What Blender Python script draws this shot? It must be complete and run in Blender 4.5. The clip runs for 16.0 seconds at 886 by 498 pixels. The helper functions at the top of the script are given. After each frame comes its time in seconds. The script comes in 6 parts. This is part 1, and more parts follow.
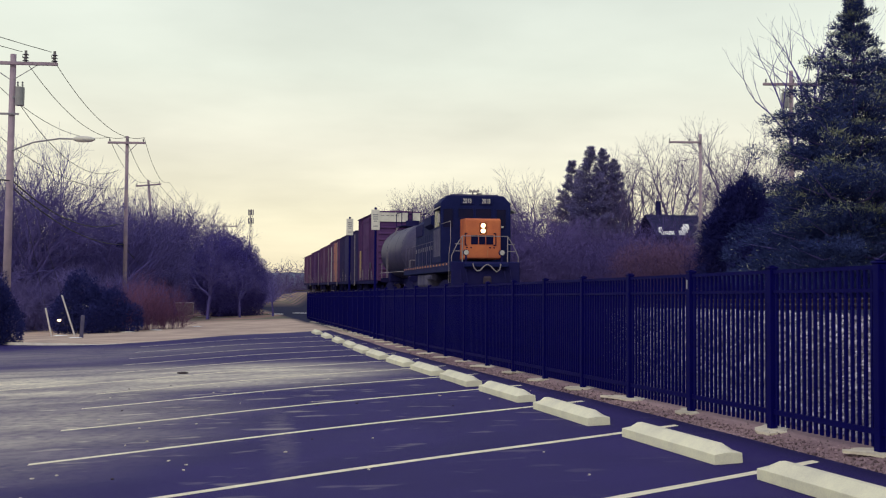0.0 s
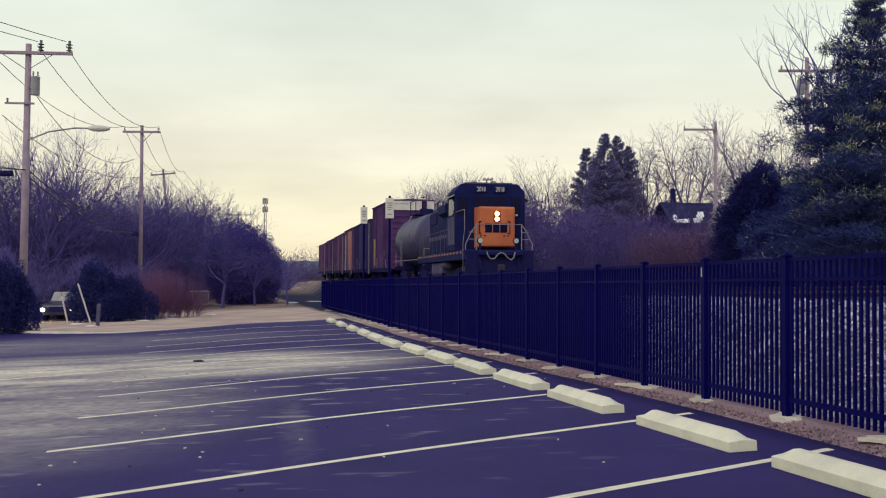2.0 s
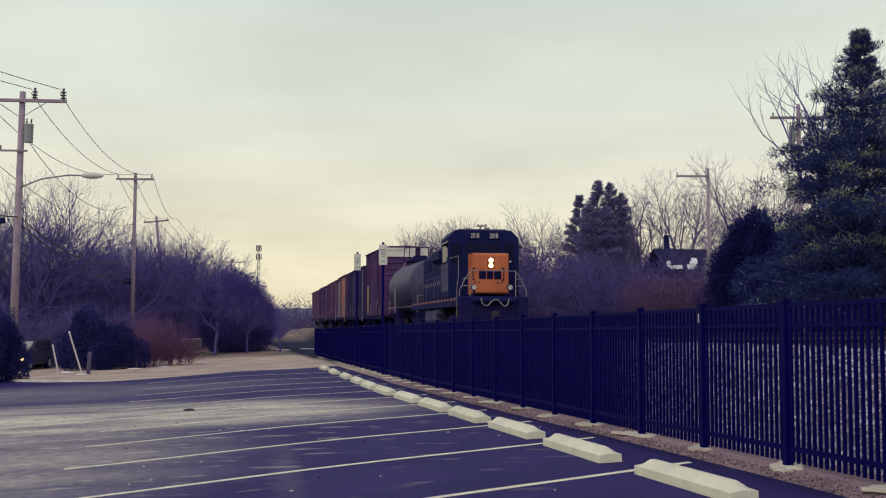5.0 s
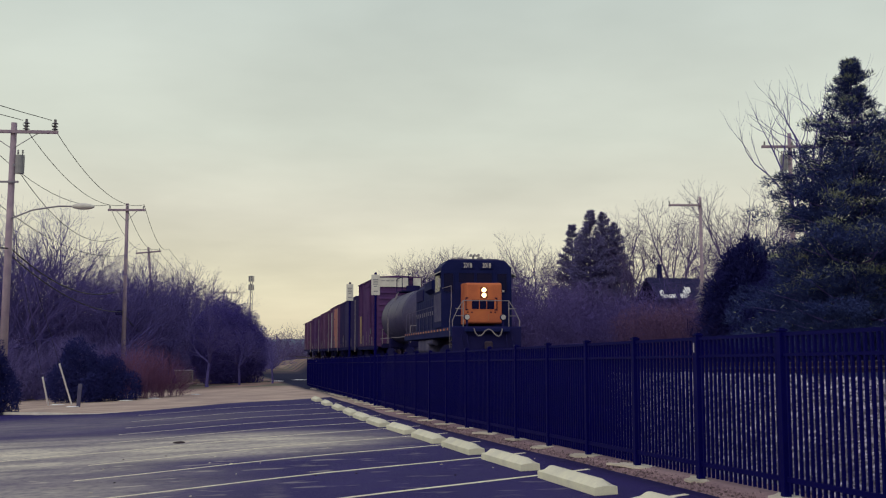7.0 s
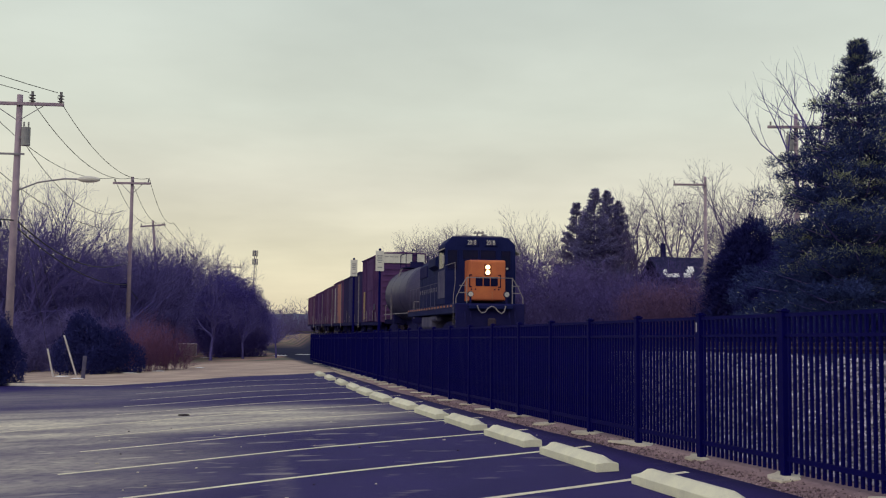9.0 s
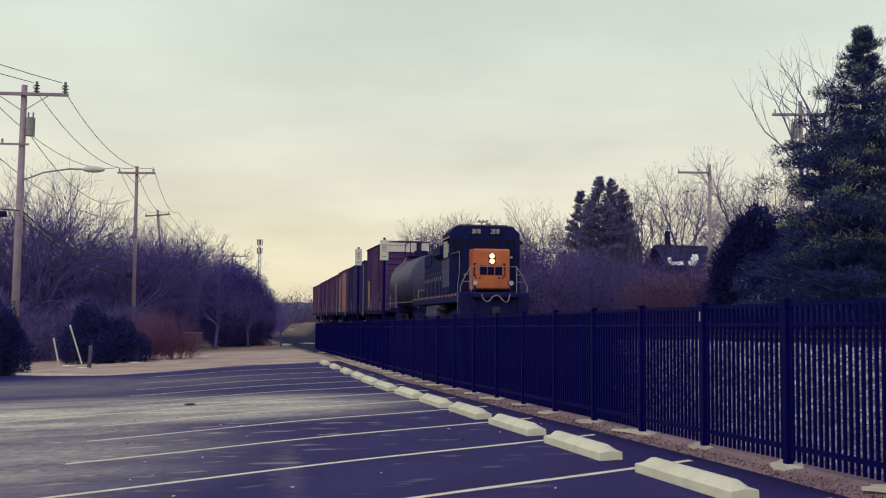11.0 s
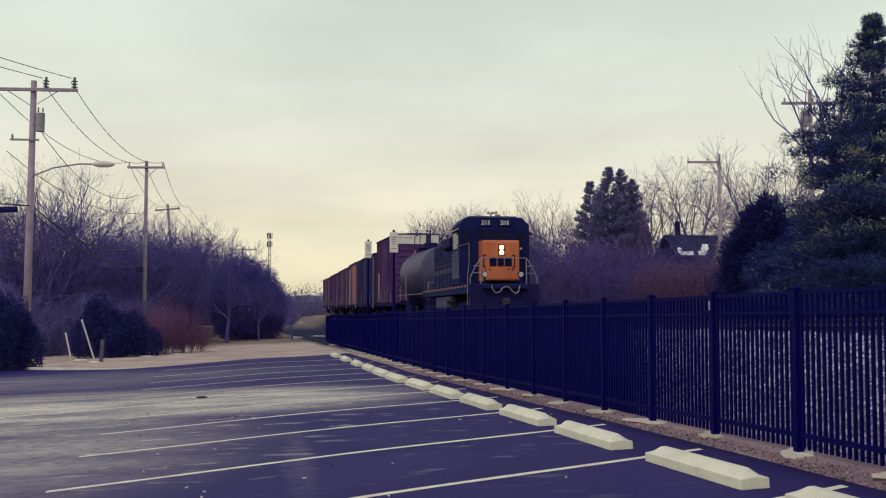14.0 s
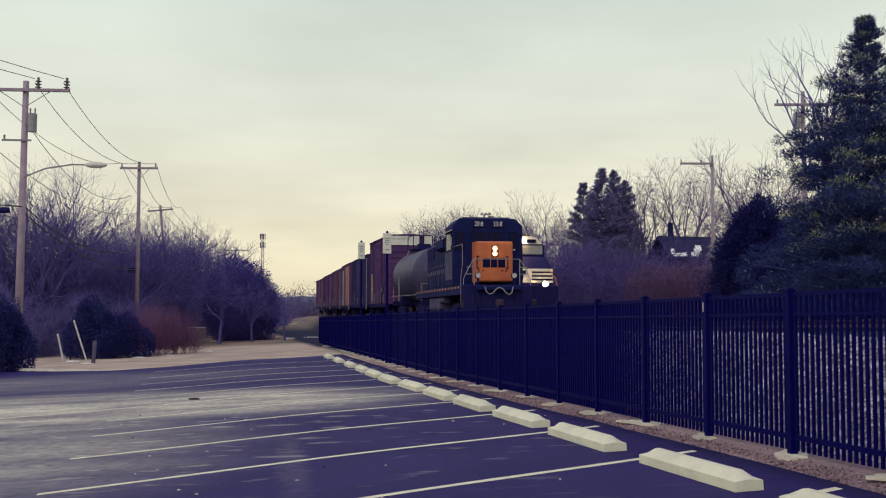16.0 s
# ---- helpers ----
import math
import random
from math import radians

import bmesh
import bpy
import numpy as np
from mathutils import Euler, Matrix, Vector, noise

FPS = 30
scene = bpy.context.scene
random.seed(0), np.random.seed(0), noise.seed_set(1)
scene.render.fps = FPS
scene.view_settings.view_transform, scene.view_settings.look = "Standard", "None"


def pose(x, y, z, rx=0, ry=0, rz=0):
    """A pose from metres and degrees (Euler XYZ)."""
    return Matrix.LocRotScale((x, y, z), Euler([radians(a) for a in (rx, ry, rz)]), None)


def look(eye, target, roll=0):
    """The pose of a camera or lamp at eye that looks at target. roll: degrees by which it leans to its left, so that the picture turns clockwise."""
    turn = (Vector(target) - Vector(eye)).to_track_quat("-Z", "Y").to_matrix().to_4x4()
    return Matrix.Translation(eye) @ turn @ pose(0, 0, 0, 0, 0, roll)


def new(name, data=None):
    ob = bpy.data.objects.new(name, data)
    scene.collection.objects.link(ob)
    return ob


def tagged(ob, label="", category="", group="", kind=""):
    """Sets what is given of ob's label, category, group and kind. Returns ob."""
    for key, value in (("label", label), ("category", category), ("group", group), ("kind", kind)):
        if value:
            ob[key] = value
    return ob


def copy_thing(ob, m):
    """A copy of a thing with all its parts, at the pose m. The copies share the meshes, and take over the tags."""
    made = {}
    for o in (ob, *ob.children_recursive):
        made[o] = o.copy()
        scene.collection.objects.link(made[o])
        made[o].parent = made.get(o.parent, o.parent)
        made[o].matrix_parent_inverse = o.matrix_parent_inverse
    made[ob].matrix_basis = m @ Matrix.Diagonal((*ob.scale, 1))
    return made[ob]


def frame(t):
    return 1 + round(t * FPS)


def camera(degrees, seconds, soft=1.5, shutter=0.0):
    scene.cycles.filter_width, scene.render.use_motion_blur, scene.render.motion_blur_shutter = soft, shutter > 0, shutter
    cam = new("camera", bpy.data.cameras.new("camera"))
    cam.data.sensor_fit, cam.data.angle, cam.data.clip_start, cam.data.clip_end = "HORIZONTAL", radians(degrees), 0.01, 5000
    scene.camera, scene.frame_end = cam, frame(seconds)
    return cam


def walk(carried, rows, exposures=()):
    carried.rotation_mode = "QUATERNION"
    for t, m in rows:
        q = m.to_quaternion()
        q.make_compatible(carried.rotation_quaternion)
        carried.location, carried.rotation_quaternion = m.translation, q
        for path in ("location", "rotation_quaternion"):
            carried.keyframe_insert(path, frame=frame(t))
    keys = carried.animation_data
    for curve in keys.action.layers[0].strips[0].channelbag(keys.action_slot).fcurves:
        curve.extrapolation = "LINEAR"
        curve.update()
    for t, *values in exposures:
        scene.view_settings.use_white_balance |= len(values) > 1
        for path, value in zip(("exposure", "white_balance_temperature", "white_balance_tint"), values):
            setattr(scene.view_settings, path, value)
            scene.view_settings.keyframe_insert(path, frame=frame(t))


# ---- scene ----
# Eye height 1.7 m over a car park that falls gently away; y points along the first view.
cam = camera(45.28, 16.0, soft=1.15)
PATH = [
    # seconds, x, y, z, yaw, pitch, roll
    (0, -0.000, -0.171, 1.686, -0.84, 2.09, -0.38),
    (0.5, 0.006, -0.158, 1.681, -0.70, 1.90, -0.47),
    (1, -0.009, -0.208, 1.692, -0.49, 1.92, -0.26),
    (1.5, -0.017, -0.213, 1.691, 0.08, 1.74, -0.34),
    (2, -0.002, -0.192, 1.686, -0.08, 1.45, -0.30),
    (2.5, 0.006, -0.177, 1.674, 0.02, 2.22, -0.05),
    (3, -0.018, -0.229, 1.689, 0.05, 2.44, 0.06),
    (3.2, -0.002, -0.175, 1.687, 0.17, 2.15, -0.07),
    (5.3, -0.001, 0.042, 1.682, -0.756, 4.089, -0.233),
    (5.5, 0.039, 0.104, 1.686, -1.345, 3.935, -0.131),
    (6, 0.020, 0.067, 1.689, -1.156, 5.503, -0.356),
    (6.5, 0.017, 0.090, 1.690, -0.897, 5.937, -0.154),
    (7, 0.007, 0.103, 1.688, -0.780, 5.596, 0.064),
    (7.5, 0.014, -0.031, 1.683, -0.441, 4.845, -0.014),
    (8, 0.007, -0.008, 1.690, -0.570, 4.789, -0.449),
    (8.5, -0.004, -0.015, 1.688, -0.597, 4.680, -0.418),
    (9, -0.015, 0.021, 1.690, -0.633, 4.333, -0.602),
    (9.2, -0.014, -0.024, 1.690, -0.702, 3.866, -0.607),
    (11.3, -0.012, -0.041, 1.711, -0.197, 3.700, -0.359),
    (11.5, -0.017, -0.054, 1.700, 0.042, 3.727, -0.192),
    (12, -0.000, -0.030, 1.709, -0.077, 3.505, -0.196),
    (12.5, -0.006, -0.040, 1.701, 0.090, 3.568, -0.115),
    (13, -0.009, -0.049, 1.705, 0.038, 3.592, -0.046),
    (13.5, -0.008, -0.044, 1.706, -0.017, 3.316, -0.057),
    (14, -0.008, -0.069, 1.698, 0.162, 3.268, -0.019),
    (14.5, -0.011, -0.029, 1.706, -0.010, 3.360, 0.020),
    (15, -0.010, -0.019, 1.699, 0.030, 3.342, 0.080),
    (15.5, -0.001, -0.027, 1.704, 0.290, 2.970, 0.121),
    (16, -0.011, -0.033, 1.704, -0.204, 3.324, -0.036),
]
EXPOSURES = [(0.0, 0.20), (3.2, 0.20), (5.3, -0.02), (6.2, -0.12), (8.0, -0.14), (9.2, -0.09), (11.3, 0.02), (16.0, 0.04)]
walk(cam, [(t, pose(x, y, z, 90 + p, r, w)) for t, x, y, z, w, p, r in PATH], EXPOSURES)

# ---- world and sun: a thin overcast over a low winter sun ----
SUN_ELEVATION, SUN_TURN = radians(40), radians(-150)


def make_world():
    world = bpy.data.worlds.new("overcast")
    world.use_nodes = True
    scene.world = world
    nt = world.node_tree
    nt.nodes.clear()
    n, link = nt.nodes.new, nt.links.new
    out, bg = n("ShaderNodeOutputWorld"), n("ShaderNodeBackground")
    coord, sep = n("ShaderNodeTexCoord"), n("ShaderNodeSeparateXYZ")
    link(coord.outputs["Generated"], sep.inputs[0])
    sky = n("ShaderNodeTexSky")
    sky.sky_type, sky.sun_disc = "NISHITA", False
    sky.sun_elevation, sky.sun_rotation = SUN_ELEVATION, SUN_TURN
    dim = n("ShaderNodeVectorMath")
    dim.operation = "SCALE"
    dim.inputs["Scale"].default_value = 0.10
    link(sky.outputs[0], dim.inputs[0])
    # the cloud deck: warm and thin near the horizon, greyer overhead
    deck = n("ShaderNodeValToRGB")
    link(sep.outputs["Z"], deck.inputs[0])
    e = deck.color_ramp.elements
    e[0].position, e[0].color = 0.0, (0.86, 0.74, 0.51, 1)
    e[1].position, e[1].color = 1.0, (0.46, 0.47, 0.62, 1)
    for at, col in ((0.06, (0.85, 0.78, 0.56)), (0.13, (0.82, 0.79, 0.64)), (0.20, (0.75, 0.785, 0.67)), (0.33, (0.65, 0.72, 0.66)), (0.52, (0.54, 0.57, 0.64))):
        x = e.new(at)
        x.color = (*col, 1)
    # long soft cloud streaks, flattened towards the horizon
    lift = n("ShaderNodeMath")
    lift.operation = "ADD"
    lift.inputs[1].default_value = 0.12
    link(sep.outputs["Z"], lift.inputs[0])
    flat = n("ShaderNodeVectorMath")
    flat.operation = "DIVIDE"
    link(coord.outputs["Generated"], flat.inputs[0])
    comb = n("ShaderNodeCombineXYZ")
    for i in range(3):
        link(lift.outputs[0], comb.inputs[i])
    link(comb.outputs[0], flat.inputs[1])
    noise_tex = n("ShaderNodeTexNoise")
    noise_tex.inputs["Scale"].default_value, noise_tex.inputs["Detail"].default_value = 1.1, 5
    noise_tex.inputs["Roughness"].default_value = 0.5
    link(flat.outputs[0], noise_tex.inputs["Vector"])
    shade = n("ShaderNodeMapRange")
    shade.inputs["From Min"].default_value, shade.inputs["From Max"].default_value = 0.3, 0.7
    shade.inputs["To Min"].default_value, shade.inputs["To Max"].default_value = 0.89, 1.09
    link(noise_tex.outputs["Fac"], shade.inputs["Value"])
    mul = n("ShaderNodeVectorMath")
    mul.operation = "SCALE"
    link(deck.outputs[0], mul.inputs[0])
    link(shade.outputs[0], mul.inputs["Scale"])
    mix = n("ShaderNodeMix")
    mix.data_type = "RGBA"
    mix.inputs["Factor"].default_value = 0.94
    link(dim.outputs[0], mix.inputs["A"])
    link(mul.outputs[0], mix.inputs["B"])
    link(mix.outputs["Result"], bg.inputs["Color"])
    bg.inputs["Strength"].default_value = 1.0
    link(bg.outputs[0], out.inputs[0])


make_world()
sun = new("sun", bpy.data.lights.new("sun", "SUN"))
sun.data.energy, sun.data.angle, sun.data.color = 0.9, radians(35), (1.0, 0.90, 0.78)
sun.matrix_basis = look((0, 0, 0), (-math.sin(SUN_TURN) * math.cos(SUN_ELEVATION), -math.cos(SUN_TURN) * math.cos(SUN_ELEVATION), -math.sin(SUN_ELEVATION)))


# ---- materials ----
def mat(name, c1, c2=None, rough=0.8, metal=0.0, scale=3.0, fine=40.0, bump=0.1, island=0.0, each=0.0, emit=None, power=0.0, coat=0.0, spec=0.3):
    """A surface between two colours at two scales of noise, with fine relief; island / each: spread of brightness by piece / by object."""
    m = bpy.data.materials.new(name)
    m.use_nodes = True
    nt = m.node_tree
    n, link = nt.nodes.new, nt.links.new
    bsdf = nt.nodes["Principled BSDF"]
    c2 = c2 or tuple(0.7 * c for c in c1)
    coord = n("ShaderNodeTexCoord")
    big, small = n("ShaderNodeTexNoise"), n("ShaderNodeTexNoise")
    for tex, sc in ((big, scale), (small, fine)):
        tex.inputs["Scale"].default_value, tex.inputs["Detail"].default_value = sc, 4
        link(coord.outputs["Object"], tex.inputs["Vector"])
    add = n("ShaderNodeMath")
    add.operation = "MULTIPLY_ADD"
    add.inputs[1].default_value = 0.4
    link(small.outputs["Fac"], add.inputs[0])
    link(big.outputs["Fac"], add.inputs[2])
    fit = n("ShaderNodeMapRange")
    fit.inputs["From Min"].default_value, fit.inputs["From Max"].default_value = 0.5, 0.9
    link(add.outputs[0], fit.inputs["Value"])
    mix = n("ShaderNodeMix")
    mix.data_type = "RGBA"
    mix.inputs["A"].default_value, mix.inputs["B"].default_value = (*c1, 1), (*c2, 1)
    link(fit.outputs[0], mix.inputs["Factor"])
    colour = mix.outputs["Result"]
    for amount, node, socket in ((island, "ShaderNodeNewGeometry", "Random Per Island"), (each, "ShaderNodeObjectInfo", "Random")):
        if amount:
            src = n(node)
            rng = n("ShaderNodeMapRange")
            rng.inputs["To Min"].default_value, rng.inputs["To Max"].default_value = 1 - amount, 1 + amount
            link(src.outputs[socket], rng.inputs["Value"])
            sc = n("ShaderNodeVectorMath")
            sc.operation = "SCALE"
            link(colour, sc.inputs[0])
            link(rng.outputs[0], sc.inputs["Scale"])
            colour = sc.outputs[0]
    link(colour, bsdf.inputs["Base Color"])
    bsdf.inputs["Roughness"].default_value, bsdf.inputs["Metallic"].default_value = rough, metal
    bsdf.inputs["Coat Weight"].default_value, bsdf.inputs["Specular IOR Level"].default_value = coat, spec
    if bump:
        b = n("ShaderNodeBump")
        b.inputs["Strength"].default_value, b.inputs["Distance"].default_value = bump, 0.02
        link(small.outputs["Fac"], b.inputs["Height"])
        link(b.outputs[0], bsdf.inputs["Normal"])
    if emit:
        bsdf.inputs["Emission Color"].default_value, bsdf.inputs["Emission Strength"].default_value = (*emit, 1), power
    return m


M_FENCE = mat("fence_paint", (0.0019, 0.0016, 0.070), (0.0026, 0.0022, 0.084), rough=0.5, bump=0.02, spec=0.045)
M_CONCRETE = mat("cast_concrete", (0.80, 0.78, 0.58), (0.62, 0.60, 0.48), rough=0.9, scale=2.5, fine=60, bump=0.25, each=0.05, spec=0.1)
M_FOOTING = mat("footing_concrete", (0.72, 0.66, 0.52), (0.50, 0.45, 0.38), rough=0.95, scale=6, fine=50, bump=0.4, each=0.15)
M_PAINT_LINE = mat("line_paint", (0.88, 0.82, 0.60), (0.68, 0.62, 0.48), rough=0.8, scale=5, fine=60, bump=0.1, each=0.06)
M_WOOD_POLE = mat("pole_wood", (0.36, 0.285, 0.33), (0.25, 0.195, 0.265), rough=0.9, scale=2, fine=30, bump=0.3, each=0.1, spec=0.05)
M_STEEL = mat("galvanised_steel", (0.30, 0.28, 0.31), (0.20, 0.19, 0.24), rough=0.6, metal=0.0, bump=0.03, spec=0.2)
M_WIRE = mat("cable_sheath", (0.035, 0.033, 0.05), rough=0.7, bump=0)
M_GREY_CAN = mat("enamelled_grey", (0.30, 0.30, 0.31), (0.22, 0.22, 0.24), rough=0.5, bump=0.03)
M_INSULATOR = mat("porcelain_grey", (0.20, 0.19, 0.21), rough=0.3, bump=0)
M_WHITE_PLASTIC = mat("white_plastic", (0.85, 0.84, 0.86), (0.70, 0.69, 0.72), rough=0.6, bump=0.05)
M_POST_GLINT = mat("pale_glint", (0.46, 0.44, 0.46), (0.34, 0.32, 0.36), rough=0.6, bump=0.02)
M_RAIL_HEAD = mat("polished_rail", (0.34, 0.31, 0.36), (0.24, 0.22, 0.27), rough=0.4, bump=0.02, spec=0.3)
M_BARK = mat("bark", (0.130, 0.108, 0.310), (0.080, 0.067, 0.240), rough=0.95, scale=2, fine=20, bump=0.3, each=0.2, spec=0.02)
M_TWIG = mat("twigs", (0.135, 0.112, 0.305), (0.088, 0.074, 0.240), rough=0.95, scale=0.6, fine=8, bump=0, each=0.2, island=0.15, spec=0.02)
M_TWIG_RED = mat("red_twigs", (0.215, 0.095, 0.175), (0.120, 0.063, 0.150), rough=0.95, scale=0.6, fine=8, bump=0, island=0.35, spec=0.02)
M_BRUSH = mat("brush_twigs", (0.185, 0.155, 0.400), (0.125, 0.104, 0.315), rough=0.95, scale=0.15, fine=3, bump=0, island=0.3, spec=0.02)
# darkened copy of the brush twigs; the pine's shade is in the colour
M_SHADED_BRUSH = mat("shaded_brush_twigs", (0.036, 0.030, 0.120), (0.022, 0.018, 0.090), rough=0.95, scale=0.15, fine=3, bump=0, island=0.3, spec=0.02)
M_RED_BRUSH = mat("red_brush", (0.150, 0.085, 0.160), (0.090, 0.054, 0.140), rough=0.95, scale=0.15, fine=3, bump=0, island=0.3, spec=0.02)
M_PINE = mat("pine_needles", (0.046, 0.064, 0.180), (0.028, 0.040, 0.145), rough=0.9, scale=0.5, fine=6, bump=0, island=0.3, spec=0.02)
M_PINE_LIT = mat("pine_lit_tops", (0.36, 0.39, 0.25), (0.18, 0.22, 0.22), rough=0.9, scale=0.5, fine=6, bump=0, island=0.4, spec=0.02)
M_SPRUCE = mat("spruce_needles", (0.028, 0.031, 0.150), (0.018, 0.020, 0.120), rough=0.9, scale=0.5, fine=6, bump=0, island=0.25, spec=0.02)
M_JUNIPER = mat("juniper_leaves", (0.037, 0.041, 0.170), (0.022, 0.025, 0.130), rough=0.9, scale=0.5, fine=6, bump=0, island=0.3, spec=0.02)
M_DOME = mat("clipped_leaves", (0.105, 0.084, 0.330), (0.072, 0.058, 0.260), rough=0.9, scale=0.35, fine=5, bump=0, island=0.12, spec=0.02)
# the haze of distance is mixed into these two plant colours
M_HAZED_SPRUCE = mat("hazed_needles", (0.165, 0.152, 0.320), (0.110, 0.102, 0.260), rough=0.9, scale=0.35, fine=5, bump=0, island=0.2, spec=0.02)
M_HAZED_BRUSH = mat("hazed_twigs", (0.135, 0.105, 0.225), (0.090, 0.070, 0.180), rough=0.95, scale=0.1, fine=2, bump=0, island=0.2, spec=0.02)
M_VIOLET_BRUSH = mat("violet_brush", (0.130, 0.098, 0.270), (0.082, 0.062, 0.215), rough=0.95, scale=0.15, fine=3, bump=0, island=0.25, spec=0.02)
M_BALLAST = mat("ballast_stone", (0.56, 0.53, 0.60), (0.15, 0.135, 0.21), rough=0.95, scale=3, fine=30, bump=0.3, island=0.5, spec=0.05)
M_PEBBLE = mat("strip_pebbles", (0.30, 0.215, 0.23), (0.17, 0.120, 0.145), rough=0.95, scale=2, fine=20, bump=0.2, island=0.6, spec=0.1)
M_KERB = mat("kerb_concrete", (0.78, 0.73, 0.66), (0.56, 0.52, 0.48), rough=0.95, scale=1.5, fine=30, bump=0.2, spec=0.05)
M_RAIL = mat("rail_steel", (0.055, 0.040, 0.060), (0.035, 0.026, 0.045), rough=0.7, metal=0.0, bump=0.1, spec=0.1)
M_TIE = mat("creosoted_tie", (0.07, 0.055, 0.06), (0.04, 0.03, 0.04), rough=0.95, bump=0.3)
M_SNOW = mat("old_snow", (0.92, 0.92, 0.90), (0.80, 0.80, 0.82), rough=0.8, scale=8, bump=0.3)


def ground_material():
    m = mat("ground_soil", (0.58, 0.455, 0.36), (0.37, 0.285, 0.25), spec=0.1, rough=0.95, scale=0.5, fine=14, bump=0.5)
    nt = m.node_tree
    n, link = nt.nodes.new, nt.links.new
    bsdf = nt.nodes["Principled BSDF"]
    old = bsdf.inputs["Base Color"].links[0].from_socket
    coord = [x for x in nt.nodes if x.type == "TEX_COORD"][0]
    grass = n("ShaderNodeTexNoise")
    grass.inputs["Scale"].default_value, grass.inputs["Detail"].default_value = 0.25, 6
    link(coord.outputs["Object"], grass.inputs["Vector"])
    # the verge beyond the gravel: short winter grass
    sep = n("ShaderNodeSeparateXYZ")
    link(coord.outputs["Object"], sep.inputs[0])
    far = n("ShaderNodeMapRange")
    far.inputs["From Min"].default_value, far.inputs["From Max"].default_value = 69, 75
    link(sep.outputs["Y"], far.inputs["Value"])
    ramp = n("ShaderNodeValToRGB")
    ramp.color_ramp.elements[0].position, ramp.color_ramp.elements[0].color = 0.38, (0.140, 0.150, 0.115, 1)
    ramp.color_ramp.elements[1].position, ramp.color_ramp.elements[1].color = 0.60, (0.36, 0.235, 0.20, 1)
    link(grass.outputs["Fac"], ramp.inputs[0])
    mix = n("ShaderNodeMix")
    mix.data_type = "RGBA"
    link(far.outputs[0], mix.inputs["Factor"])
    link(old, mix.inputs["A"])
    link(ramp.outputs[0], mix.inputs["B"])
    # fines between the stones of the railway bank, darker farther along and past the crest
    across = n("ShaderNodeVectorMath")
    across.operation = "DOT_PRODUCT"
    across.inputs[1].default_value = (0.9755, 0.2201, 0)
    link(coord.outputs["Object"], across.inputs[0])
    dirt = n("ShaderNodeMix")
    dirt.data_type = "RGBA"
    edge, close, strip_mask = n("ShaderNodeMapRange"), n("ShaderNodeMapRange"), n("ShaderNodeMath")
    edge.inputs["From Min"].default_value, edge.inputs["From Max"].default_value = 5.1, 5.5
    close.inputs["From Min"].default_value, close.inputs["From Max"].default_value = 46, 36
    strip_mask.operation = "MULTIPLY"
    link(across.outputs["Value"], edge.inputs["Value"])
    link(sep.outputs["Y"], close.inputs["Value"])
    link(edge.outputs[0], strip_mask.inputs[0])
    link(close.outputs[0], strip_mask.inputs[1])
    brown = n("ShaderNodeVectorMath")
    brown.operation = "MULTIPLY"
    brown.inputs[1].default_value = (0.60, 0.53, 0.70)
    link(old, brown.inputs[0])
    link(strip_mask.outputs[0], dirt.inputs["Factor"])
    link(mix.outputs["Result"], dirt.inputs["A"])
    link(brown.outputs[0], dirt.inputs["B"])
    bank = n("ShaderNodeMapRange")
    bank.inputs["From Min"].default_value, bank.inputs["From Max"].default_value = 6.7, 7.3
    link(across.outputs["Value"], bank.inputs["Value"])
    bank_mix = n("ShaderNodeMix")
    bank_mix.data_type = "RGBA"
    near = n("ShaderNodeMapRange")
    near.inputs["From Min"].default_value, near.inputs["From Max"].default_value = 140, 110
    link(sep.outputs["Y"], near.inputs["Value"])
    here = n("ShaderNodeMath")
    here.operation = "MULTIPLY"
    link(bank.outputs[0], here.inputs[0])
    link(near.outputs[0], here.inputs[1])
    link(here.outputs[0], bank_mix.inputs["Factor"])
    link(dirt.outputs["Result"], bank_mix.inputs["A"])
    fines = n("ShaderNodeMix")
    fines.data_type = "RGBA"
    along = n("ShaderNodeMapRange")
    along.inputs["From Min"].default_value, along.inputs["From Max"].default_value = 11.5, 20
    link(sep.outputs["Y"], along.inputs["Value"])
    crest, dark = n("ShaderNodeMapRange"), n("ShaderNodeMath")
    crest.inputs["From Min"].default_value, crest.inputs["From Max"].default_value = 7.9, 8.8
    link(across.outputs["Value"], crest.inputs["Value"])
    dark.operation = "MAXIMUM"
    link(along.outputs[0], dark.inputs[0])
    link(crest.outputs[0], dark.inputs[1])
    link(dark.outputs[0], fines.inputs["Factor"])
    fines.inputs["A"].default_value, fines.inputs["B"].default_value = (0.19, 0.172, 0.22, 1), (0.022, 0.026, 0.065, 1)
    link(fines.outputs["Result"], bank_mix.inputs["B"])
    link(bank_mix.outputs["Result"], bsdf.inputs["Base Color"])
    return m


